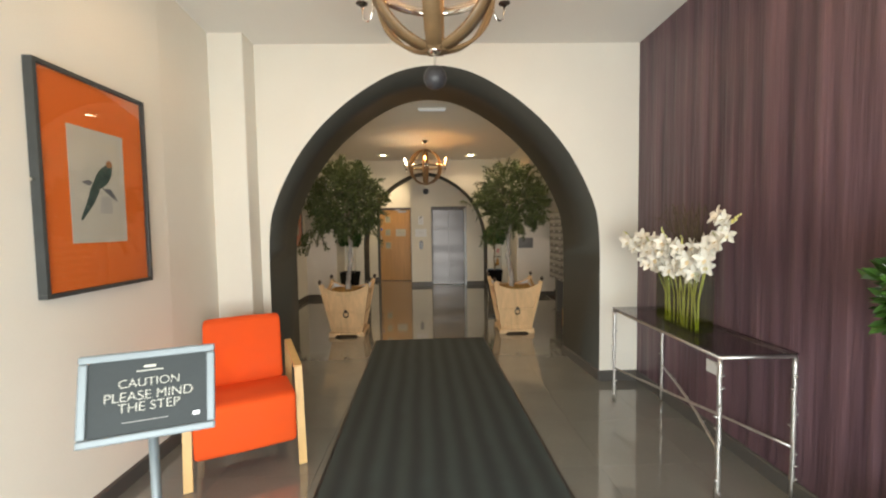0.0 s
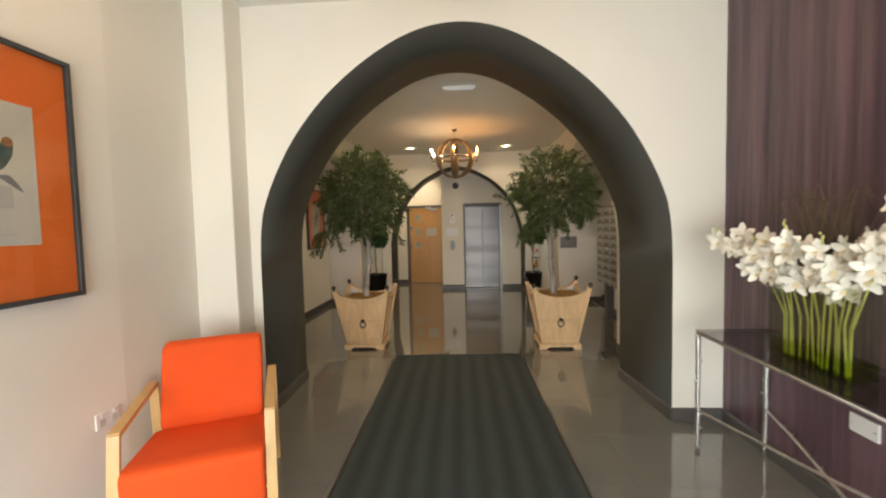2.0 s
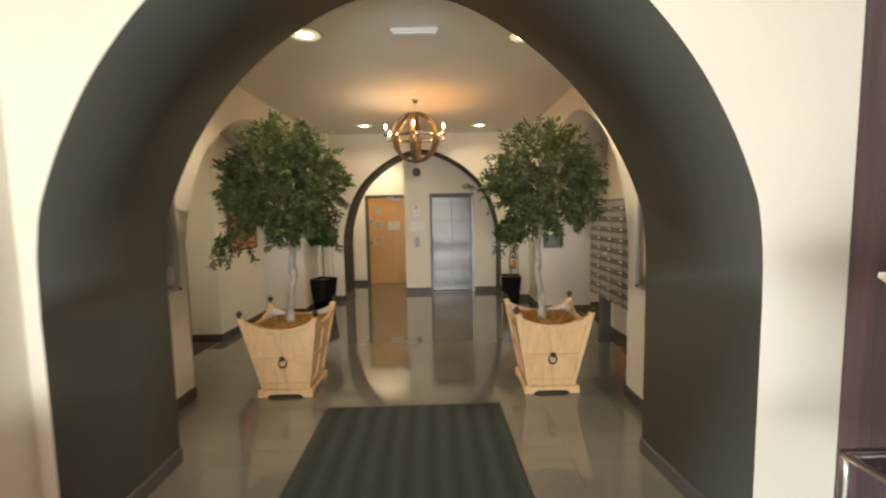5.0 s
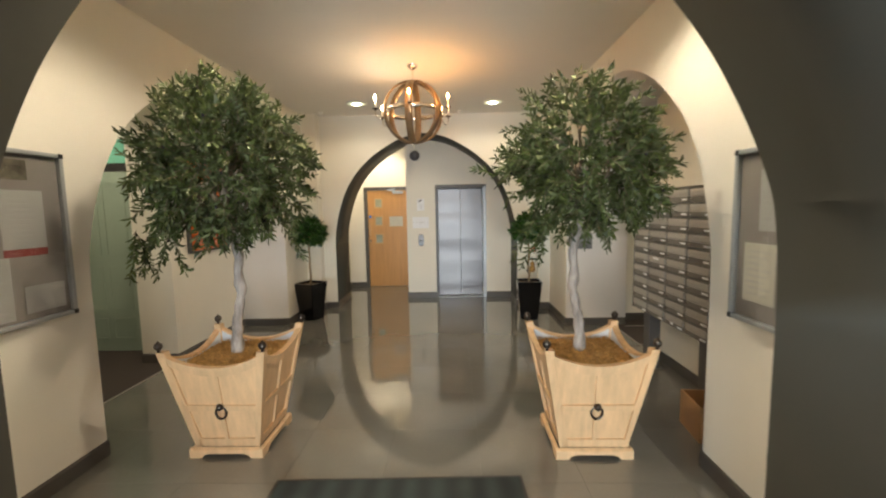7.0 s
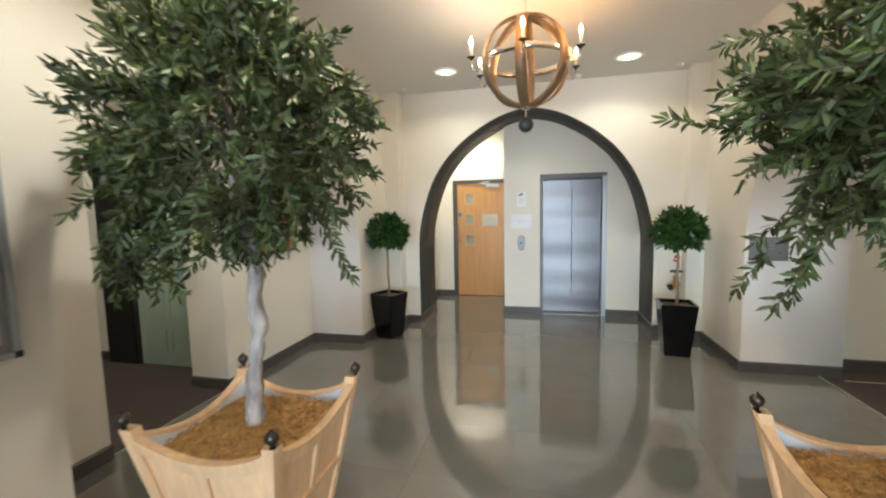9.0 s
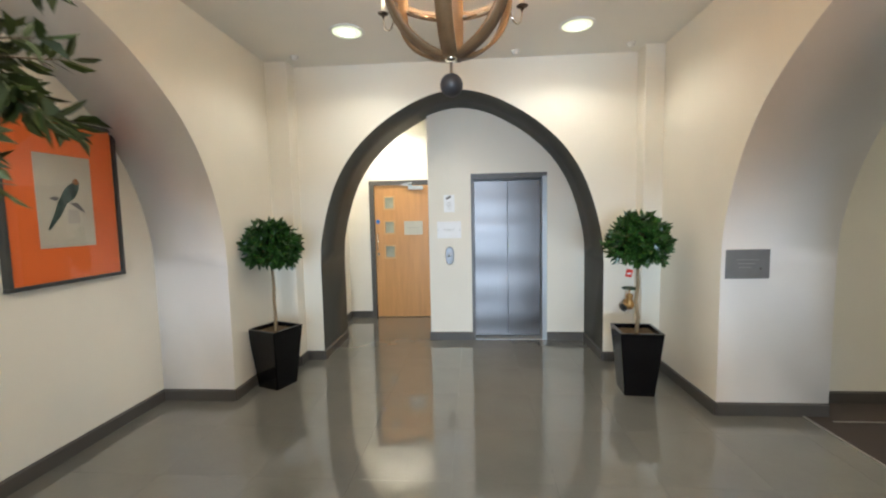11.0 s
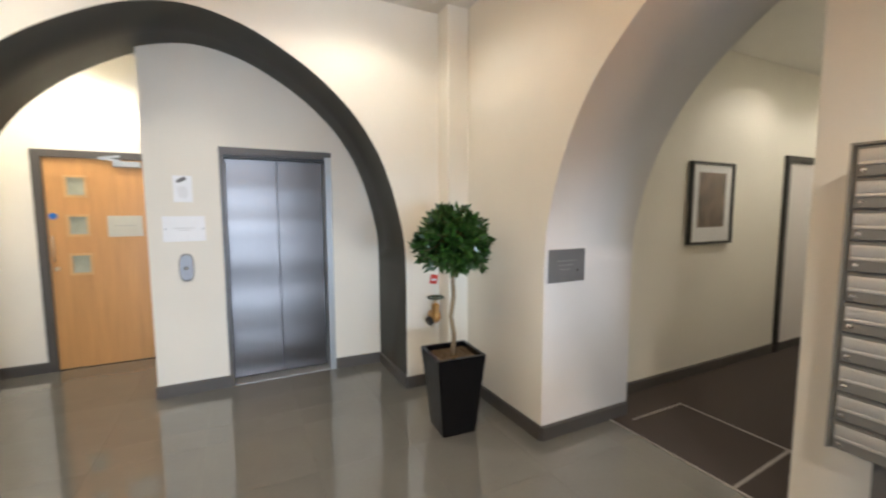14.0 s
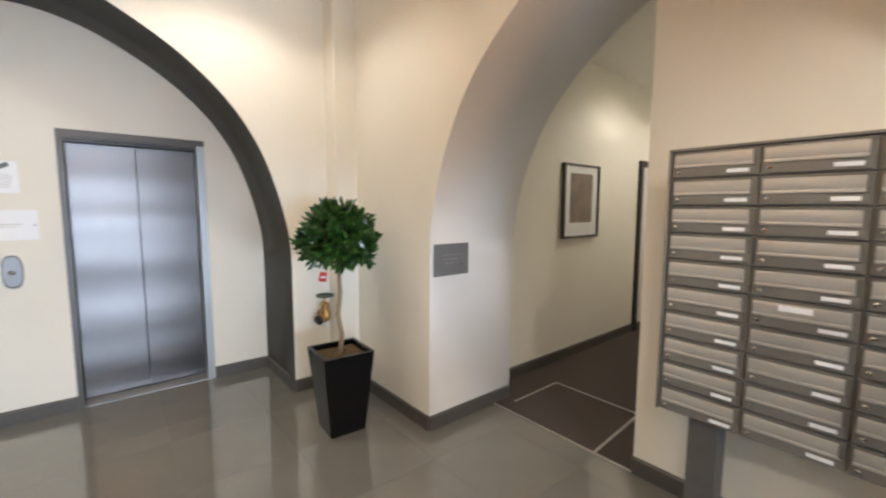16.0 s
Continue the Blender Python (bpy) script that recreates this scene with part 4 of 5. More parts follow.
def rand_dir(rng):
    while True:
        v = Vector((rng.uniform(-1, 1), rng.uniform(-1, 1), rng.uniform(-1, 1)))
        if 0.05 < v.length < 1:
            return v.normalized()


def olive_tree(x, y, z0, seed, hang, spin, size=1.0, droop=18):
    """An olive tree: crooked grey trunk, limbs, twigs with narrow paired leaves."""
    rng = random.Random(seed)
    t = thing("olive_tree", "olive tree with crooked grey trunk and loose crown in a planter", "tree", pose(x, y, z0, 0, 0, spin), "potted olive trees")
    fork = Vector((0.035, 0.0, 0.82))
    trunk_pts = [Vector((0.0, 0, -0.05)), Vector((0.004, 0.01, 0.12)), Vector((0.022, 0.0, 0.27)), Vector((0.048, 0.01, 0.42)), Vector((0.046, 0, 0.58)), Vector((0.058, 0, 0.70)), fork, Vector((-0.02, 0.0, 1.05)), Vector((0.0, 0.0, 1.3))]
    rr_ = [r_ * (0.6 + 0.4 * size) for r_ in (0.042, 0.036, 0.031, 0.034, 0.030, 0.033, 0.030, 0.018, 0.010)]
    fine = [(trunk_pts[i].lerp(trunk_pts[i + 1], s / 9), rr_[i] + (rr_[i + 1] - rr_[i]) * s / 9) for i in range(8) for s in range(9)]
    b = tube([p for p, r_ in fine], [r_ for p, r_ in fine], 20)
    for v in b.verts:
        v.co += noise.noise_vector(v.co * 11) * 0.014 + noise.noise_vector(Vector((v.co.x * 40, v.co.y * 40, v.co.z * 16))) * 0.012
    part("trunk", b, M_BARK, t, "crooked smooth grey trunk", True)
    limbs, crown, berries = bmesh.new(), bmesh.new(), bmesh.new()
    centre = Vector((0, 0, 1.32))
    tips = []
    for k in range(15):
        a = 2 * math.pi * k / 15 * 2.4 + rng.uniform(-0.3, 0.3)
        el = rng.uniform(-0.45, 1.35)
        start = trunk_pts[6].lerp(trunk_pts[8], rng.random() ** 1.2)
        d = Vector((math.cos(a) * math.cos(el), math.sin(a) * math.cos(el), math.sin(el)))
        R = rng.uniform(0.34, 0.46) * size
        end = centre + Vector((d.x * R, d.y * R, d.z * R * 0.95 - 0.02))
        mid = start.lerp(end, 0.5) + Vector((0, 0, 0.07)) + rand_dir(rng) * 0.03
        tube([start, mid, end], [0.012, 0.008, 0.003], 6, limbs)
        tips += [(start, mid, end)] * 1
    hx, hy = Matrix.Rotation(-radians(spin), 2) @ Vector(hang)
    for k in range(int(640 * size * size)):
        s, m, e = tips[rng.randrange(len(tips))]
        u = rng.random() ** 0.6
        p = (s.lerp(m, u * 2) if u < 0.5 else m.lerp(e, u * 2 - 1)) + rand_dir(rng) * 0.14 * rng.random()
        if k % 4:
            v, r = rand_dir(rng), size * (0.20 + 0.28 * rng.random() ** 0.5)
            r *= 1 + 0.38 * noise.noise(v * 2.2 + Vector((seed, 0, 0)))
            p = centre + Vector((v.x * r * 1.05, v.y * r, v.z * r * 1.0))
        out = (p - centre)
        out = out.normalized() if out.length > 0.01 else rand_dir(rng)
        d = (out * 1.0 + rand_dir(rng) * 0.75 + Vector((0, 0, rng.uniform(-0.3, 0.45)))).normalized()
        length = rng.uniform(0.10, 0.24) * size
        if rng.random() < 0.10:
            length += 0.09
        low = p.z < centre.z - 0.2
        if low:
            d = (d + Vector((hx * 0.1, hy * 0.1, -0.35))).normalized()
        hanging = k % droop == droop - 1
        if hanging:
            p = Vector((hx, hy, 0.86)) + rand_dir(rng) * 0.13
            d, length = (Vector((hx * 0.5, hy * 0.5, -1)) + rand_dir(rng) * 0.4).normalized(), rng.uniform(0.18, 0.34) * size ** 4
        q = p + d * length - centre
        wide = 0.655 - 0.22 * max(0.0, q.z / 0.6 + 0.1)
        if (q.x / wide) ** 2 + (q.y / wide) ** 2 + (q.z / 0.65) ** 2 > size * size and not hanging and rng.random() < 0.9:
            continue
        pts = [p]
        for i in range(4):
            d = (d + Vector((0, 0, -0.03 if not low else -0.16)) + rand_dir(rng) * 0.16).normalized()
            pts.append(pts[-1] + d * length / 4)
        tube(pts, [0.003, 0.0026, 0.0022, 0.0018, 0.001], 4, limbs, caps=False)
        nl = int(length / 0.0165)
        for i in range(nl):
            s_ = (i + 0.6) / nl * 4
            j = min(int(s_), 3)
            c = pts[j].lerp(pts[j + 1], s_ - j)
            dd = (pts[j + 1] - pts[j]).normalized()
            side = dd.cross(rand_dir(rng)).normalized()
            for sg in (-1, 1):
                ld = (dd * 0.75 + side * sg * 0.8 + rand_dir(rng) * 0.35).normalized()
                n = ld.cross(rand_dir(rng)).normalized()
                leaf(crown, c, ld, n, rng.uniform(0.040, 0.070), rng.uniform(0.013, 0.020), rng.uniform(-0.1, 0.5), 1 if rng.random() < 0.3 else 0)
        leaf(crown, pts[-1], d, d.cross(rand_dir(rng)).normalized(), 0.06, 0.014, 0.15, 0)
        if rng.random() < 0.11:
            ball(0.0095, tuple(pts[2] + rand_dir(rng) * 0.012), 8, berries, 1.25)
    part("branchwork", limbs, M_TWIG, t, "thin brown limbs and twigs", True)
    o = new("crown", mesh_of("crown", crown, [M_OLIVE, M_OLIVE2]))
    o.parent = t
    tagged(o, "loose mass of narrow grey-green leaves")
    tagged(part("fruit", berries, M_FRUIT, t, "small dark olives", True), kind="stuff")


def planter(x, y, rz=0.0):
    """A flared wooden Versailles planter with dipped rims, panelled sides, ring pulls and ball finials."""
    t = thing("wooden_planter", "flared light wooden planter with curved rims and dark ball finials", "planter", pose(x, y, 0, 0, 0, rz), "wooden tree planters")
    B, T, Z0, Z1 = 0.215, 0.342, 0.065, 0.755
    plinth = new("plinth")
    plinth.parent = t
    for k in range(4):
        f = new("face")
        f.parent = t
        f.matrix_basis = pose(0, 0, 0, 0, 0, 90 * k)
        slope = (T - B) / (Z1 - Z0)

        def pt(u, z, out=0.0):
            half = B + slope * (z - Z0)
            return Vector((u * half, -half - out, z))

        def rim(u):
            return Z1 - 0.115 * (1 - u * u) ** 0.8

        def slab(name, u0, u1, z0, z1, th, out, nu=1, top=False, label="", mt=None, lift=0.0):
            b = bmesh.new()
            rows = []
            for i in range(nu + 1):
                u = u0 + (u1 - u0) * i / nu
                zz = rim(u) + lift if top else z1
                za = z0 if not callable(z0) else z0(u)
                rows.append([b.verts.new(pt(u, z, o)) for z, o in ((za, out), (zz, out), (zz, out - th), (za, out - th))])
            for p, q in zip(rows, rows[1:]):
                for j in range(4):
                    b.faces.new((p[j], p[(j + 1) % 4], q[(j + 1) % 4], q[j]))
            b.faces.new(rows[0][::-1]), b.faces.new(rows[-1])
            part(name, b, mt or M_CRATE, f, label)

        slab("back_panel", -0.93, 0.93, Z0, Z1, 0.014, -0.014, 16, True)
        slab("top_rail", -0.86, 0.86, lambda u: rim(u) - 0.055, Z1, 0.014, 0.0, 16, True, "curved top rail")
        slab("rim_cap", -0.95, 0.95, lambda u: rim(u) - 0.010, Z1, 0.040, 0.005, 16, True, "smooth curved rim board", lift=0.006)
        slab("rail", -0.86, 0.86, 0.335, 0.375, 0.014, 0.0, 1, False, "flat middle rail")
        slab("rail", -0.86, 0.86, Z0, 0.125, 0.014, 0.0, 1, False, "flat bottom rail")
        slab("stile", -0.055, 0.055, 0.375, 0.625, 0.013, -0.001, 1, False)
        slab("stile", -0.055, 0.055, 0.125, 0.335, 0.013, -0.001, 1, False)
        slab("post", 0.86, 1.0, Z0, Z1 - 0.0, 0.055, 0.002, 1, False, "corner post")
        slab("post", -1.0, -0.86, Z0, Z1 - 0.0, 0.02, 0.002, 1, False, "corner post")
        slab("liner", -0.90, 0.90, 0.62, Z1, 0.004, -0.036, 12, True, "pale inner liner", M_LINER, lift=-0.012)
        if k % 2 == 0:
            part("ring_pull", tube([(0.035 * math.sin(a), -B - 0.050, 0.325 - 0.042 * math.cos(a)) for a in (2 * math.pi * i / 20 for i in range(21))], 0.0075, 8, caps=False), M_IRON, f, "dark bronze ring pull", True)
            part("pull_plate", tube([(0, -B - slope * 0.3 - 0.002, 0.368), (0, -B - slope * 0.3 - 0.026, 0.362)], [0.025, 0.015], 12), M_IRON, f, "", True)
        # plinth with a cut-out foot
        b = bmesh.new()
        prof = [(-0.245, 0), (-0.165, 0), (-0.150, 0.020), (-0.115, 0.030), (0.115, 0.030), (0.150, 0.020), (0.165, 0), (0.245, 0)]
        rows = [[b.verts.new((px, yy, zz)) for yy, zz in ((-0.246, pz), (-0.246, 0.055), (-0.225, 0.068), (-0.222, pz))] for px, pz in prof]
        for p, q in zip(rows, rows[1:]):
            for j in range(4):
                b.faces.new((p[j], p[(j + 1) % 4], q[(j + 1) % 4], q[j]))
        b.faces.new(rows[0][::-1]), b.faces.new(rows[-1])
        fo = part("foot", b, M_CRATE, plinth, "scalloped foot board")
        fo.matrix_basis = pose(0, 0, 0, 0, 0, 90 * k)
        c = Vector((T - 0.012, -T + 0.012, 0))
        fin = part("finial", lathe([(0.004, 0), (0.012, 0.002), (0.009, 0.010), (0.012, 0.016), (0.022, 0.026), (0.026, 0.040), (0.022, 0.054), (0.010, 0.063), (0.004, 0.070), (0.001, 0.074)], 16, at=(c.x, c.y, Z1 - 0.002)), M_IRON, f, "dark bronze ball finial", True)
    b = bmesh.new()
    n = 16
    half = 0.266
    g = [[b.verts.new((half * (2 * i / n - 1), half * (2 * j / n - 1), 0.632 + 0.012 * noise.noise(Vector((i * 0.7 + x, j * 0.7, 0))))) for j in range(n + 1)] for i in range(n + 1)]
    for i in range(n):
        for j in range(n):
            b.faces.new((g[i][j], g[i + 1][j], g[i + 1][j + 1], g[i][j + 1]))
    rg = random.Random(int(x * 100))
    for k in range(1500):
        c = Vector((rg.uniform(-0.255, 0.255), rg.uniform(-0.255, 0.255), 0.638 + rg.uniform(0, 0.012)))
        d = rand_dir(rg)
        d.z *= 0.35
        leaf(b, c, d.normalized(), Vector((0, 0, 1)), rg.uniform(0.012, 0.030), rg.uniform(0.004, 0.010), 0.3)
    part("mulch", b, M_SOIL, t, "ginger coir mulch")
    return t


planter(-1.015, 5.955)
olive_tree(-1.03, 5.96, 0.63, 5, (-0.48, -0.05), 0, 1.0, 80)
planter(1.395, 5.93, 0)
olive_tree(1.375, 5.96, 0.63, 9, (-0.30, 0.14), 150, 0.93, 110)


def bay_plant(x, y, rz, seed, H=0.55, rise=0.75, label="small clipped bay tree in a tapered glossy black pot"):
    rng = random.Random(seed)
    t = thing("potted_bay", label, "potted plant", pose(x, y, 0, 0, 0, rz), "clipped bay trees in black pots")
    pot = new("pot")
    pot.parent = t
    A, C = 0.122, 0.172
    b = bmesh.new()
    rings = []
    for half, z in ((A, 0.0), (C, H - 0.01), (C, H), (C - 0.022, H), (C - 0.026, H - 0.05)):
        rings.append([b.verts.new((sx * half, sy * half, z)) for sx, sy in ((-1, -1), (1, -1), (1, 1), (-1, 1))])
    for p, q in zip(rings, rings[1:]):
        for k in range(4):
            b.faces.new((p[k], p[(k + 1) % 4], q[(k + 1) % 4], q[k]))
    b.faces.new(rings[0][::-1])
    bmesh.ops.bevel(b, geom=[e for e in b.edges if abs(e.verts[0].co.z - e.verts[1].co.z) > 0.3], offset=0.008, segments=2, affect="EDGES")
    part("shell", b, M_POT, pot, "glossy black shell")
    b = box(-C + 0.03, C - 0.03, -C + 0.03, C - 0.03, H - 0.06, H - 0.035)
    for k in range(350):
        c = Vector((rng.uniform(-0.14, 0.14), rng.uniform(-0.14, 0.14), H - 0.033))
        d = rand_dir(rng)
        d.z *= 0.3
        leaf(b, c, d.normalized(), Vector((0, 0, 1)), rng.uniform(0.01, 0.02), 0.007, 0.4)
    part("soil", b, M_EARTH, pot, "dry brown soil")
    part("stem", tube([(0, 0, H - 0.05), (0.012, 0.0, H + 0.10), (-0.008, 0.008, H + 0.24), (0.008, 0, H + 0.38), (0, 0, H + 0.55), (0, 0, H + rise - 0.01)], [0.018, 0.016, 0.015, 0.015, 0.012, 0.008], 12), M_STEM, t, "slim woody stem", True)
    crown, twigs = bmesh.new(), bmesh.new()
    cz = H + rise
    for k in range(230):
        d = rand_dir(rng)
        if d.z < -0.75:
            continue
        R = rng.uniform(0.19, 0.26)
        c = Vector((0, 0, cz)) + Vector((d.x * R, d.y * R, d.z * R * 0.95))
        tube([Vector((0, 0, cz)) + Vector((d.x, d.y, d.z)) * 0.04, c], [0.004, 0.0015], 4, twigs, caps=False)
        for i in range(10):
            ld = (d * 0.9 + rand_dir(rng) * 0.95).normalized()
            n = (d + rand_dir(rng) * 0.6).normalized()
            n = (n - ld * n.dot(ld)).normalized()
            leaf(crown, c - d * rng.uniform(0.0, 0.09), ld, n, rng.uniform(0.055, 0.085), rng.uniform(0.028, 0.040), -0.15)
    part("twigs", twigs, M_STEM, t)
    part("crown", crown, M_BAY, t, "dense ball of glossy dark green leaves")


bay_plant(-1.65, 9.23, -22, 21)
bay_plant(1.60, 9.16, -4, 22)
bay_plant(1.985, 1.20, 0, 23, 0.42, 0.86)


# ---- lift lobby ----
t = thing("lift", "lift with brushed stainless double doors in a dark grey frame", "lift", pose(0.19, 10.615, 0))
fr = new("lift_frame")
fr.parent = t
LW = 0.91
part("jamb", box(0.0, 0.035, -0.006, 0.22, 0, 2.03), M_SKIRT, fr)
part("jamb", box(LW - 0.055, LW, -0.006, 0.22, 0, 2.03), M_ALU, fr, "satin grey jamb")
part("head", box(0.035, LW - 0.055, -0.006, 0.22, 1.985, 2.03), M_SKIRT, fr)
part("architrave", box(0.0, LW, -0.016, -0.007, 2.00, 2.045), M_SKIRT, fr)
part("door", box(0.036, 0.452, 0.15, 0.18, 0.012, 1.984, 0.003), M_LIFT, t, "brushed stainless door leaf")
part("door", box(0.454, LW - 0.056, 0.152, 0.182, 0.012, 1.984, 0.003), M_LIFT, t, "brushed stainless door leaf")
part("track", box(0.036, LW - 0.056, 0.02, 0.145, 1.965, 1.984), M_BLACK, t)
part("sill", box(0.036, LW - 0.056, 0.0, 0.21, -0.004, 0.006), M_ALU, t, "ribbed metal sill")

t = thing("door_lobby", "oak veneer door with three square vision panes in a grey frame", "door", pose(-1.345, 11.745, 0))
t["kind"] = "structure"
fr = new("door_frame")
fr.parent = t
part("jamb", box(0, 0.07, -0.012, 0.10, 0, 2.085), M_SKIRT, fr)
part("jamb", box(0.945, 1.014, -0.012, 0.10, 0, 2.085), M_SKIRT, fr)
part("head", box(0.07, 0.945, -0.012, 0.10, 2.02, 2.085), M_SKIRT, fr)
leafd = new("door_leaf")
leafd.parent = t
panes = [(0.210, 0.385, 1.65, 1.86), (0.210, 0.385, 1.28, 1.49), (0.210, 0.385, 0.91, 1.12)]
b = box(0.073, 0.210, 0.02, 0.064, 0.008, 2.017)
box(0.385, 0.942, 0.02, 0.064, 0.008, 2.017, bm=b)
for z0, z1 in ((0.008, 0.91), (1.12, 1.28), (1.49, 1.65), (1.86, 2.017)):
    box(0.210, 0.385, 0.02, 0.064, z0, z1, bm=b)
part("panel", b, M_OAK, leafd, "oak veneer panel")
for x0, x1, z0, z1 in panes:
    b = box(x0, x1, 0.012, 0.03, z0, z0 + 0.022)
    box(x0, x1, 0.012, 0.03, z1 - 0.022, z1, bm=b), box(x0, x0 + 0.022, 0.012, 0.03, z0 + 0.022, z1 - 0.022, bm=b), box(x1 - 0.022, x1, 0.012, 0.03, z0 + 0.022, z1 - 0.022, bm=b)
    part("bead", b, M_OAKEDGE, leafd, "pale oak glazing bead")
    part("pane", box(x0 + 0.02, x1 - 0.02, 0.036, 0.044, z0 + 0.02, z1 - 0.02), M_VISION, leafd, "vision pane painted grey-green like the lit room beyond")
part("handle", tube([(0.115, 0.018, 1.05), (0.115, -0.03, 1.05), (0.115, -0.03, 1.29), (0.115, 0.018, 1.29)], 0.009, 10), M_CHROME, leafd, "steel pull handle", True)
part("lock", tube([(0.117, 0.02, 0.98), (0.117, 0.012, 0.98)], 0.020, 14), M_CHROME, leafd)
part("closer", box(0.60, 0.82, -0.03, 0.02, 1.945, 2.0, 0.005), M_ALU, leafd, "silver door closer")
part("closer_arm", rbar([(0.66, -0.02, 2.005), (0.50, -0.05, 2.02), (0.66, -0.012, 2.05)], 0.02, 0.006, (0, 0, 1)), M_ALU, leafd)
part("disc", tube([(0.118, 0.0195, 1.475), (0.118, 0.017, 1.475)], 0.032, 20), M_BLUE, leafd, "round blue sticker")
part("notice", box(0.52, 0.80, 0.016, 0.0205, 1.27, 1.475), M_PAPERG, leafd, "pale printed notice")
part("print", box(0.575, 0.745, 0.0145, 0.017, 1.375, 1.38), M_SMUDGE, leafd)

t = thing("camera_notice", "small white camera notice on the lobby wall", "notice", pose(-0.075, 10.615, 1.695))
part("sheet", box(-0.066, 0.066, -0.004, 0, -0.105, 0.105), M_PAPER, t)
part("symbol", box(-0.035, 0.035, -0.0055, -0.0042, -0.014, 0.014), M_INK, t, "dark camera symbol").matrix_basis = pose(-0.008, 0, 0.072, 0, -28, 0)
for k, wd in enumerate((0.05, 0.07, 0.075, 0.06, 0.07, 0.05)):
    part("text_line", box(-wd / 2, wd / 2, -0.0055, -0.0042, 0.012 - 0.016 * k, 0.015 - 0.016 * k), M_SMUDGE, t)
t = thing("wall_notice", "white wall notice sheet on two studs by the lift", "notice", pose(-0.08, 10.615, 1.375))
part("sheet", box(-0.148, 0.148, -0.006, 0, -0.102, 0.102), M_PAPER, t)
for x in (-0.13, 0.13):
    part("stud", tube([(x, -0.009, 0), (x, -0.005, 0)], 0.006, 10), M_ALU, t)
part("text_line", box(-0.07, 0.07, -0.0075, -0.0062, 0.004, 0.007), M_SMUDGE, t)
part("text_line", box(-0.04, 0.04, -0.0075, -0.0062, -0.012, -0.009), M_SMUDGE, t)
t = thing("lift_call_button", "oval grey lift call button plate on the cream wall", "button", pose(-0.08, 10.615, 1.06))
b = bmesh.new()
n = 28
ring = [[b.verts.new((0.052 * k * math.copysign(abs(math.cos(a)) ** 0.7, math.cos(a)), y, 0.112 * k * math.copysign(abs(math.sin(a)) ** 0.75, math.sin(a)))) for a in (2 * math.pi * i / n for i in range(n))] for k, y in ((1, 0), (1, -0.014), (0.9, -0.020))]
for p, q in zip(ring, ring[1:]):
    for k in range(n):
        b.faces.new((p[k], p[(k + 1) % n], q[(k + 1) % n], q[k]))
b.faces.new(ring[0][::-1]), b.faces.new(ring[-1])
part("plate", b, M_PLATE, t)
part("button", tube([(0, -0.020, -0.005), (0, -0.026, -0.005)], 0.014, 16), M_CHROME, t, "round steel button", True)

# valve
t = thing("brass_valve", "aged brass landing valve with a green handwheel on the wall", "valve", pose(1.765, 9.886, 0.615))
part("stub", tube([(0.01, 0.0, 0.01), (0.01, -0.075, 0.01)], [0.034, 0.028], 16), M_BRASS, t, "", True)
part("body", lathe([(0.020, -0.045), (0.038, -0.03), (0.046, 0.0), (0.040, 0.035), (0.028, 0.06), (0.032, 0.075), (0.034, 0.10), (0.026, 0.112), (0.010, 0.118)], 20, at=(0.01, -0.09, 0.0)), M_BRASS, t, "aged brass body", True)
b = tube([(0.0, -0.09, 0.0), (-0.055, -0.115, -0.018)], [0.034, 0.036], 18)
part("outlet", b, M_BRASS, t, "brass outlet", True)
part("cap", tube([(-0.050, -0.113, -0.016), (-0.068, -0.121, -0.022)], [0.040, 0.039], 18), M_BLACK, t, "dark blank cap", True)
part("spindle", tube([(0.01, -0.09, 0.11), (0.01, -0.09, 0.175)], 0.007, 10), M_BRASS, t)
b = tube([(0.01 + 0.066 * math.cos(a), -0.09 + 0.066 * math.sin(a), 0.170) for a in (2 * math.pi * i / 24 for i in range(25))], 0.0075, 8, caps=False)
for a in (0, 2.09, 4.19):
    tube([(0.01, -0.09, 0.170), (0.01 + 0.064 * math.cos(a), -0.09 + 0.064 * math.sin(a), 0.170)], 0.005, 6, b)
part("handwheel", b, mat("dark_green_iron", (0.03, 0.07, 0.04), 0.4, 0.3), t, "dark green handwheel", True)
part("chain", tube([(-0.05, -0.11, -0.05), (-0.03, -0.10, -0.085), (0.0, -0.09, -0.075), (0.01, -0.07, -0.03)], 0.002, 6), M_CHROME, t)
t = thing("valve_tag", "small red and white tag on the cream wall", "notice", pose(1.80, 9.886, 0.925))
part("tag", box(-0.032, 0.032, -0.004, 0, -0.04, 0.04), M_RED, t).matrix_basis = pose(0, 0, 0, 0, 12, 0)
part("print", box(-0.02, 0.02, -0.0055, -0.0042, -0.012, 0.006), M_PAPER, t)

t = thing("wall_plate", "grey engraved metal plate on the arch reveal", "plaque", pose(2.215, 8.73, 1.155))
part("plate", box(-0.155, 0.155, -0.006, 0, -0.108, 0.108, 0.001), M_PLATE, t)
for k, (x, wd) in enumerate(((0.0, 0.16), (-0.01, 0.12), (-0.02, 0.08))):
    part("text_line", box(x - wd / 2, x + wd / 2, -0.0075, -0.0062, 0.03 - 0.028 * k, 0.034 - 0.028 * k), M_SMUDGE, t)
part("stud", tube([(0.09, -0.009, -0.035), (0.09, -0.005, -0.035)], 0.006, 10), M_IRON, t)

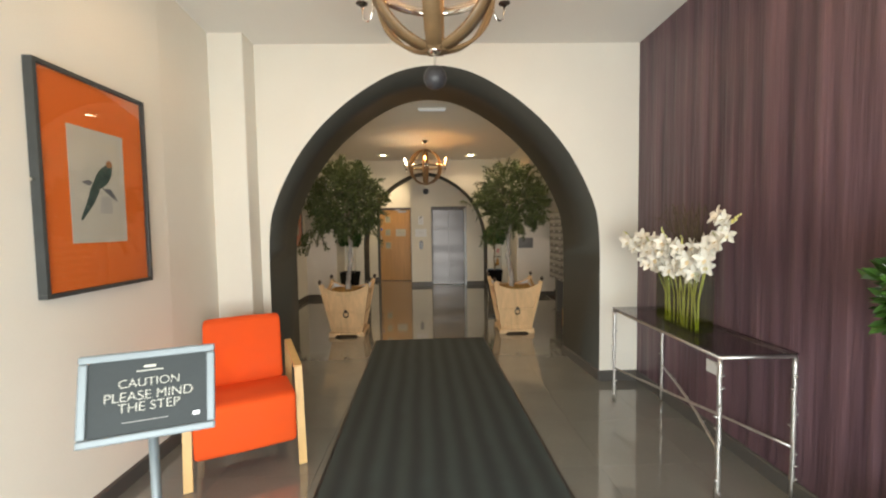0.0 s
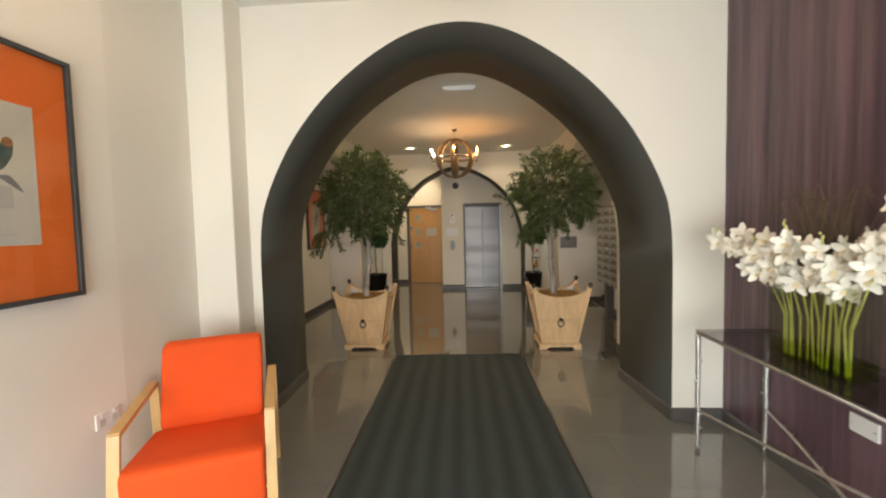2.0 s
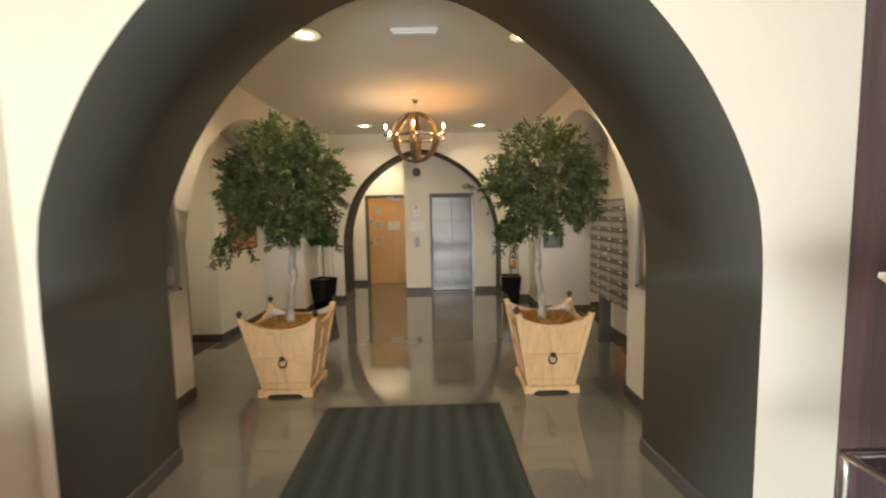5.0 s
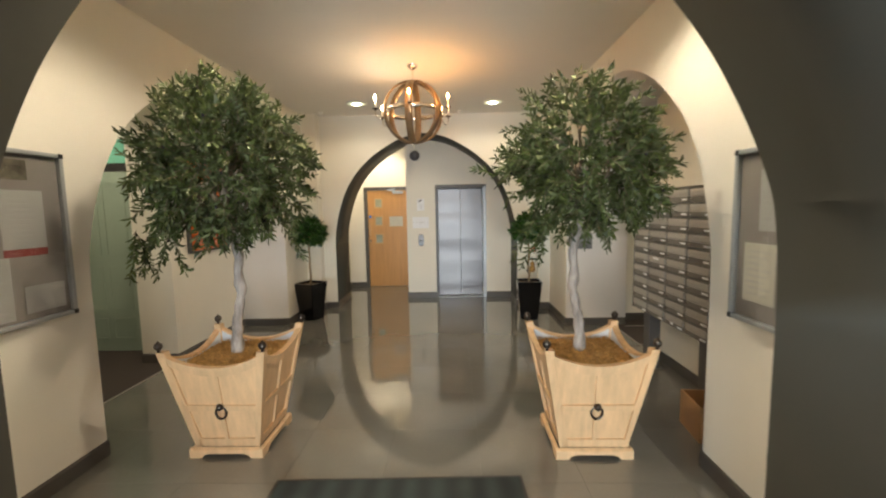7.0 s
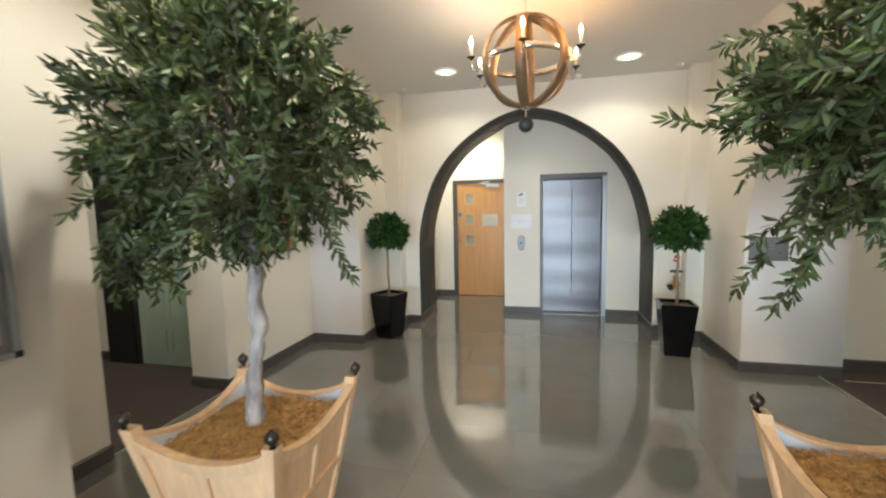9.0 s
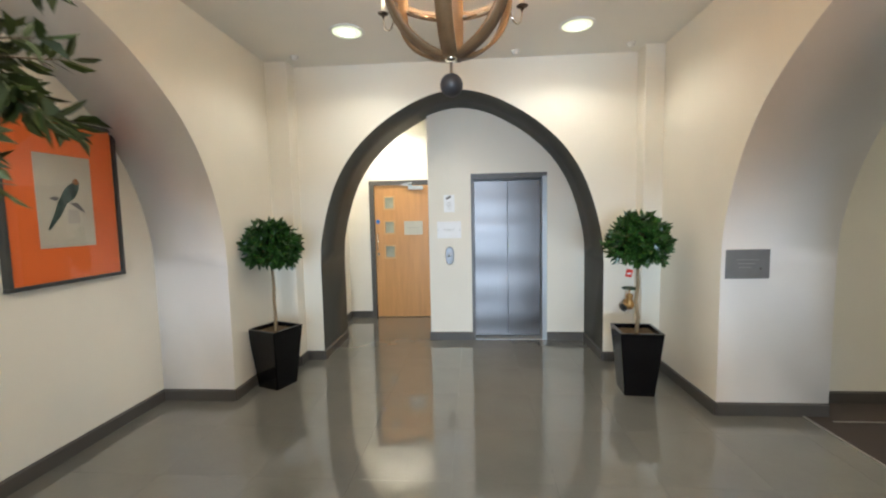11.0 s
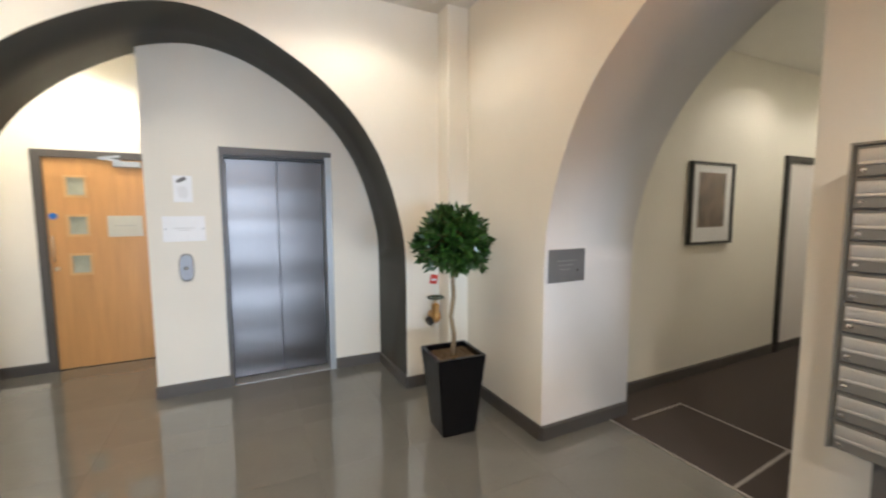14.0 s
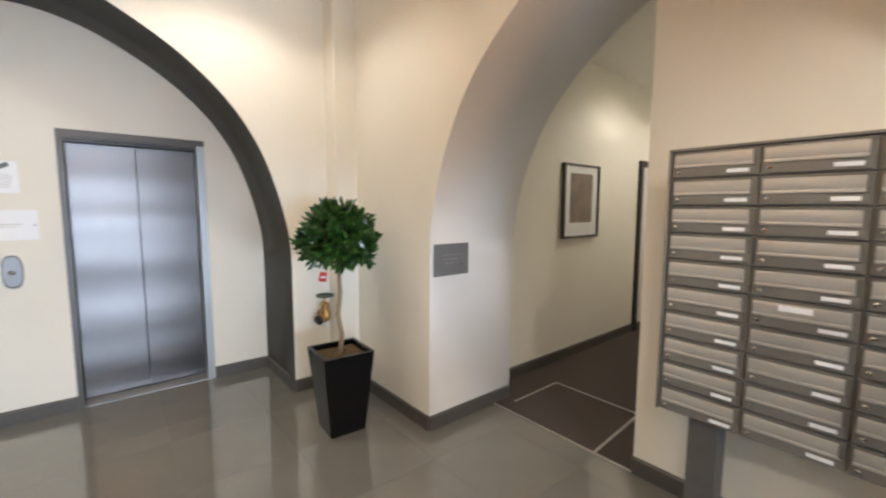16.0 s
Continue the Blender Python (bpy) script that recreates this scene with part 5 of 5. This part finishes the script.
# pictures in the hall
t = picture("corridor_picture", "sepia print in a thin dark frame on the corridor wall", pose(4.095, 8.955, 1.57), 0.62, 0.72, 0.04, 0.022, M_FRAME, M_PAPER, 0.39, 0.48, M_SEPIA, up=0.03)
t = picture("orange_picture", "framed bird print with a red-orange mount in the hall recess", pose(-2.50, 8.13, 1.70, 0, 0, 90), 0.80, 1.08, 0.045, 0.025, M_FRAME, M_ORANGE, 0.38, 0.60, M_PAPERG)
bird(t, -0.045 * 0.55 - 0.003)


def noticeboard(m, label, sheets, W=1.0, H=0.96):
    """A glazed aluminium notice case facing local -y."""
    t = thing("noticeboard", label, "noticeboard", m, "hall noticeboards")
    q = 0.024
    part("backing", box(-W / 2 + 0.01, W / 2 - 0.01, -0.012, 0, -H / 2 + 0.01, H / 2 - 0.01), M_PINBOARD, t, "grey felt backing")
    fr = new("case_frame")
    fr.parent = t
    for x0, x1, z0, z1, nm in ((-W / 2 + q, W / 2 - q, H / 2 - q, H / 2, "rail"), (-W / 2 + q, W / 2 - q, -H / 2, -H / 2 + q, "rail"), (-W / 2, -W / 2 + q, -H / 2 + q, H / 2 - q, "stile"), (W / 2 - q, W / 2, -H / 2 + q, H / 2 - q, "stile")):
        part(nm, box(x0, x1, -0.038, 0, z0, z1, 0.006), M_ALU, fr, "satin aluminium profile")
    for x in (-W / 2 + q / 2, W / 2 - q / 2):
        for z in (-H / 2 + q / 2, H / 2 - q / 2):
            part("corner", box(x - q / 2 - 0.002, x + q / 2 + 0.002, -0.040, 0, z - q / 2 - 0.002, z + q / 2 + 0.002, 0.005), M_BLACK, fr, "black plastic corner")
    part("glazing", box(-W / 2 + q, W / 2 - q, -0.030, -0.027, -H / 2 + q, H / 2 - q), M_GLASS, t, "clear door pane")
    for x, z, w_, h_, mt, lines in sheets:
        s = part("paper", box(x - w_ / 2, x + w_ / 2, -0.0145, -0.0125, z - h_ / 2, z + h_ / 2), mt, t, "pinned printed sheet")
        for k in range(lines):
            zz = z + h_ * 0.36 - h_ * 0.72 * k / max(1, lines - 1)
            part("text_line", box(x - w_ * 0.38, x + w_ * (0.38 - 0.12 * (k % 3)), -0.0162, -0.0147, zz - 0.003, zz + 0.003), M_FAINT, t)


PHOTO = mat("muddy_photo", (0.13, 0.115, 0.085), 0.6, scale=12, vary=0.7, fine=40)
noticeboard(pose(-1.855, 5.115, 1.50, 0, 0, 90), "glazed aluminium noticeboard with pinned papers on the hall wall", [
    (0.255, 0.10, 0.235, 0.32, M_SHEET, 9), (0.255, -0.080, 0.235, 0.042, mat("red_band", (0.24, 0.05, 0.045), 0.7), 0), (0.335, -0.345, 0.23, 0.15, M_SHEET, 5),
    (0.15, 0.37, 0.30, 0.11, PHOTO, 0), (0.02, 0.05, 0.16, 0.16, M_PAPERG, 4), (0.03, -0.27, 0.26, 0.34, M_SHEET, 10), (-0.28, 0.15, 0.21, 0.297, M_SHEET, 9), (-0.30, -0.22, 0.21, 0.297, M_PAPERG, 8)])
noticeboard(pose(2.03, 5.18, 1.45, 0, 0, -90), "slim glazed aluminium noticeboard with papers on the hall wall", [
    (0.05, 0.18, 0.21, 0.297, M_SHEET, 9), (-0.04, -0.18, 0.21, 0.297, M_PAPERG, 8)], 0.44, 0.88)

# mailboxes
CW, CH, MY, MZ, MX = 0.317, 0.1172, 7.408, 0.577, 2.36
bank = thing("mailbox_post", "dark grey steel post under the mailboxes", "post", pose(2.48, 7.24, 0), "mailbox posts")
part("shaft", box(-0.055, 0.055, -0.06, 0.06, 0.006, MZ - 0.002, 0.003), M_POST, bank)
part("foot_plate", box(-0.08, 0.08, -0.09, 0.09, 0, 0.007), M_POST, bank)
copy_thing(bank, pose(2.48, 6.30, 0))


def mailbox():
    """One box of the bank, its front facing local -x, its lower far corner at the origin."""
    t = thing("mailbox", "grey metal mailbox with a silver letter flap and white name card", "mailbox", pose(MX, MY, MZ), "bank of mailboxes")
    w_, h_ = CW - 0.003, CH - 0.003
    part("casing", box(0.010, 0.275, -w_, 0, 0, h_, 0.001), M_MAIL, t)
    door = new("door")
    door.parent = t
    b = box(0.0, 0.010, -w_ + 0.010, -0.010, 0.006, 0.044, 0.0015)
    box(0.0, 0.010, -w_ + 0.010, -0.010, h_ - 0.012, h_ - 0.005, bm=b)
    part("front", b, M_MAIL, door)
    b = bmesh.new()
    prof = [(0.001, 0.044), (-0.0045, 0.045), (-0.0055, 0.050), (-0.0040, 0.0555), (-0.0020, 0.057), (-0.0032, 0.062), (-0.0042, 0.070), (-0.0046, 0.079), (-0.0042, 0.087), (-0.0030, 0.095), (-0.0008, 0.1005), (0.004, 0.103), (0.010, 0.103), (0.010, 0.044)]
    ends = [[b.verts.new((x, y, z)) for x, z in prof] for y in (-w_ + 0.022, -0.014)]
    n = len(prof)
    for k in range(n):
        b.faces.new((ends[0][k], ends[0][(k + 1) % n], ends[1][(k + 1) % n], ends[1][k]))
    b.faces.new(ends[0][::-1]), b.faces.new(ends[1])
    part("flap", b, M_FLAP, door, "silver hinged letter flap")
    part("name_card", box(-0.0015, 0.001, -w_ + 0.030, -w_ + 0.105, 0.016, 0.031), M_PAPER, door, "white name card")
    lk = part("lock", tube([(0.001, -0.030, 0.026), (-0.005, -0.030, 0.026)], 0.0085, 12), M_CHROME, door, "small round lock", True)
    part("key_tab", box(-0.010, -0.004, -0.040, -0.030, 0.022, 0.031, 0.001), M_CHROME, door)
    return t


first = mailbox()
for c in range(4):
    for r in range(10):
        if c or r:
            copy_thing(first, pose(MX, MY - c * CW, MZ + r * CH))
t = thing("sticker", "white paper sticker on a mailbox flap", "label", pose(MX - 0.005, MY - CW * 1.45, MZ + 4 * CH + 0.085))
part("sheet", box(-0.0015, 0, -0.05, 0.05, -0.011, 0.011), M_PAPER, t)
t = thing("sticker", "white printed sticker on a low mailbox", "label", pose(MX - 0.002, MY - CW * 2.40, MZ + 0.036))
part("sheet", box(-0.0015, 0, -0.022, 0.022, -0.016, 0.016), M_PAPER, t)
b = box(MX - 0.002, MX + 0.276, MY - 4 * CW - 0.012, MY - 4 * CW - 0.001, MZ - 0.003, MZ + 10 * CH + 0.01)
box(MX - 0.002, MX + 0.276, MY + 0.001, MY + 0.012, MZ - 0.003, MZ + 10 * CH + 0.01, bm=b)
box(MX - 0.002, MX + 0.276, MY - 4 * CW, MY, MZ + 10 * CH, MZ + 10 * CH + 0.01, bm=b)
solid("mailbox_surround", b, M_MAIL, "thin grey metal surround round the mailboxes", "trim")

t = thing("open_box", "open-topped plain brown board box on the floor below the mailboxes", "box", pose(2.305, 6.0, 0, 0, 0, -6))
for x0, x1, y0, y1 in ((-0.135, -0.125, -0.15, 0.15), (0.125, 0.135, -0.15, 0.15), (-0.125, 0.125, -0.15, -0.14), (-0.125, 0.125, 0.14, 0.15)):
    part("side", box(x0, x1, y0, y1, 0.0, 0.25, 0.001), M_BOX, t)
part("bottom", box(-0.125, 0.125, -0.14, 0.14, 0.0, 0.008), M_BOX, t)

# west corridor
t = thing("door_corridor", "pale green panelled door in a dark frame", "door", pose(-3.98, 7.85, 0))
t["kind"] = "structure"
fr = new("door_frame")
fr.parent = t
for x0, x1, z0, z1, nm in ((0, 0.06, 0, 2.20, "jamb"), (0.80, 0.86, 0, 2.20, "jamb"), (0.06, 0.80, 2.11, 2.20, "head")):
    part(nm, box(x0, x1, -0.03, 0.0, z0, z1), M_BLACK, fr, "dark frame member")
lf = new("door_leaf")
lf.parent = t
part("panel", box(0.062, 0.798, -0.022, -0.001, 0.008, 2.108), M_GREEN, lf)
for x0, x1 in ((0.13, 0.40), (0.46, 0.73)):
    for z0, z1 in ((0.15, 0.40), (0.50, 1.02), (1.14, 2.0)):
        b = box(x0, x1, -0.029, -0.022, z0, z0 + 0.02)
        box(x0, x1, -0.029, -0.022, z1 - 0.02, z1, bm=b), box(x0, x0 + 0.02, -0.029, -0.022, z0 + 0.02, z1 - 0.02, bm=b), box(x1 - 0.02, x1, -0.029, -0.022, z0 + 0.02, z1 - 0.02, bm=b)
        part("moulding", b, M_GREEN, lf, "raised green moulding")
part("handle_plate", box(0.10, 0.16, -0.034, -0.022, 0.98, 1.30, 0.003), M_BLACK, lf, "black handle plate")
solid("trim_dark_jamb", box(-4.34, -3.982, 7.80, 7.849, 0, 2.4), M_BLACK, "dark panel beside the green door", kind="structure")
t = thing("door_transom", "teal glazed panel above the green door", "panel", pose(-3.98, 7.85, 2.20))
part("panel", box(0, 0.86, -0.02, -0.001, 0, 0.27), M_TEAL, t)
t = thing("corridor_door_frame", "dark door frame at the corridor's far end", "door frame", pose(5.33, 8.955, 0))
part("jamb", box(0, 0.07, -0.03, 0, 0, 2.06), M_BLACK, t)
part("jamb", box(0.93, 1.0, -0.03, 0, 0, 2.06), M_BLACK, t)
part("head", box(0.07, 0.93, -0.03, 0, 1.99, 2.06), M_BLACK, t)
part("leaf", box(0.07, 0.93, -0.012, -0.001, 0.006, 1.99), M_REVEAL, t, "pale grey painted door leaf")

# ---- floor tiles, last ----
floor_parent = new("floor")
tagged(floor_parent, "large polished grey floor tiles with thin dark joints", "", "", "structure")
S, G = 0.60, 0.0011


def tile_mesh(w_, d_):
    b = box(G / 2, w_ - G / 2, G / 2, d_ - G / 2, -0.008, 0.0)
    return mesh_of("tile", b, M_TILE)


cache = {}


def tiles(x0, x1, y0, y1, ox, oy):
    """Tiles over a rectangle, cut at its edges, on a grid through (ox, oy)."""
    i0, j0 = math.floor((x0 - ox) / S + 1e-6), math.floor((y0 - oy) / S + 1e-6)
    for i in range(i0, math.ceil((x1 - ox) / S - 1e-6)):
        for j in range(j0, math.ceil((y1 - oy) / S - 1e-6)):
            a, c = max(x0, ox + i * S), max(y0, oy + j * S)
            w_, d_ = min(x1, ox + (i + 1) * S) - a, min(y1, oy + (j + 1) * S) - c
            if w_ < 0.01 or d_ < 0.01:
                continue
            key = (round(w_, 3), round(d_, 3))
            if key not in cache:
                cache[key] = tile_mesh(*key)
            o = new("tile", cache[key])
            o.matrix_basis = pose(a, c, 0)
            o.parent = floor_parent


OX, OY = -0.54, 3.06
tiles(-1.66, 2.22, -1.70, 3.06 + 0.6, OX, OY)
tiles(-1.66, 2.22, 3.66, 4.26, OX, OY)
tiles(-1.36, 1.86, 4.26, 4.70, OX, OY)
tiles(-2.52, 2.65, 4.70, 9.90, OX, OY)
tiles(-1.46, 1.56, 9.90, 10.64, OX, OY)
tiles(-1.70, -0.32, 10.64, 11.80, OX, OY)
tiles(0.18, 1.11, 10.64, 10.84, OX, OY)
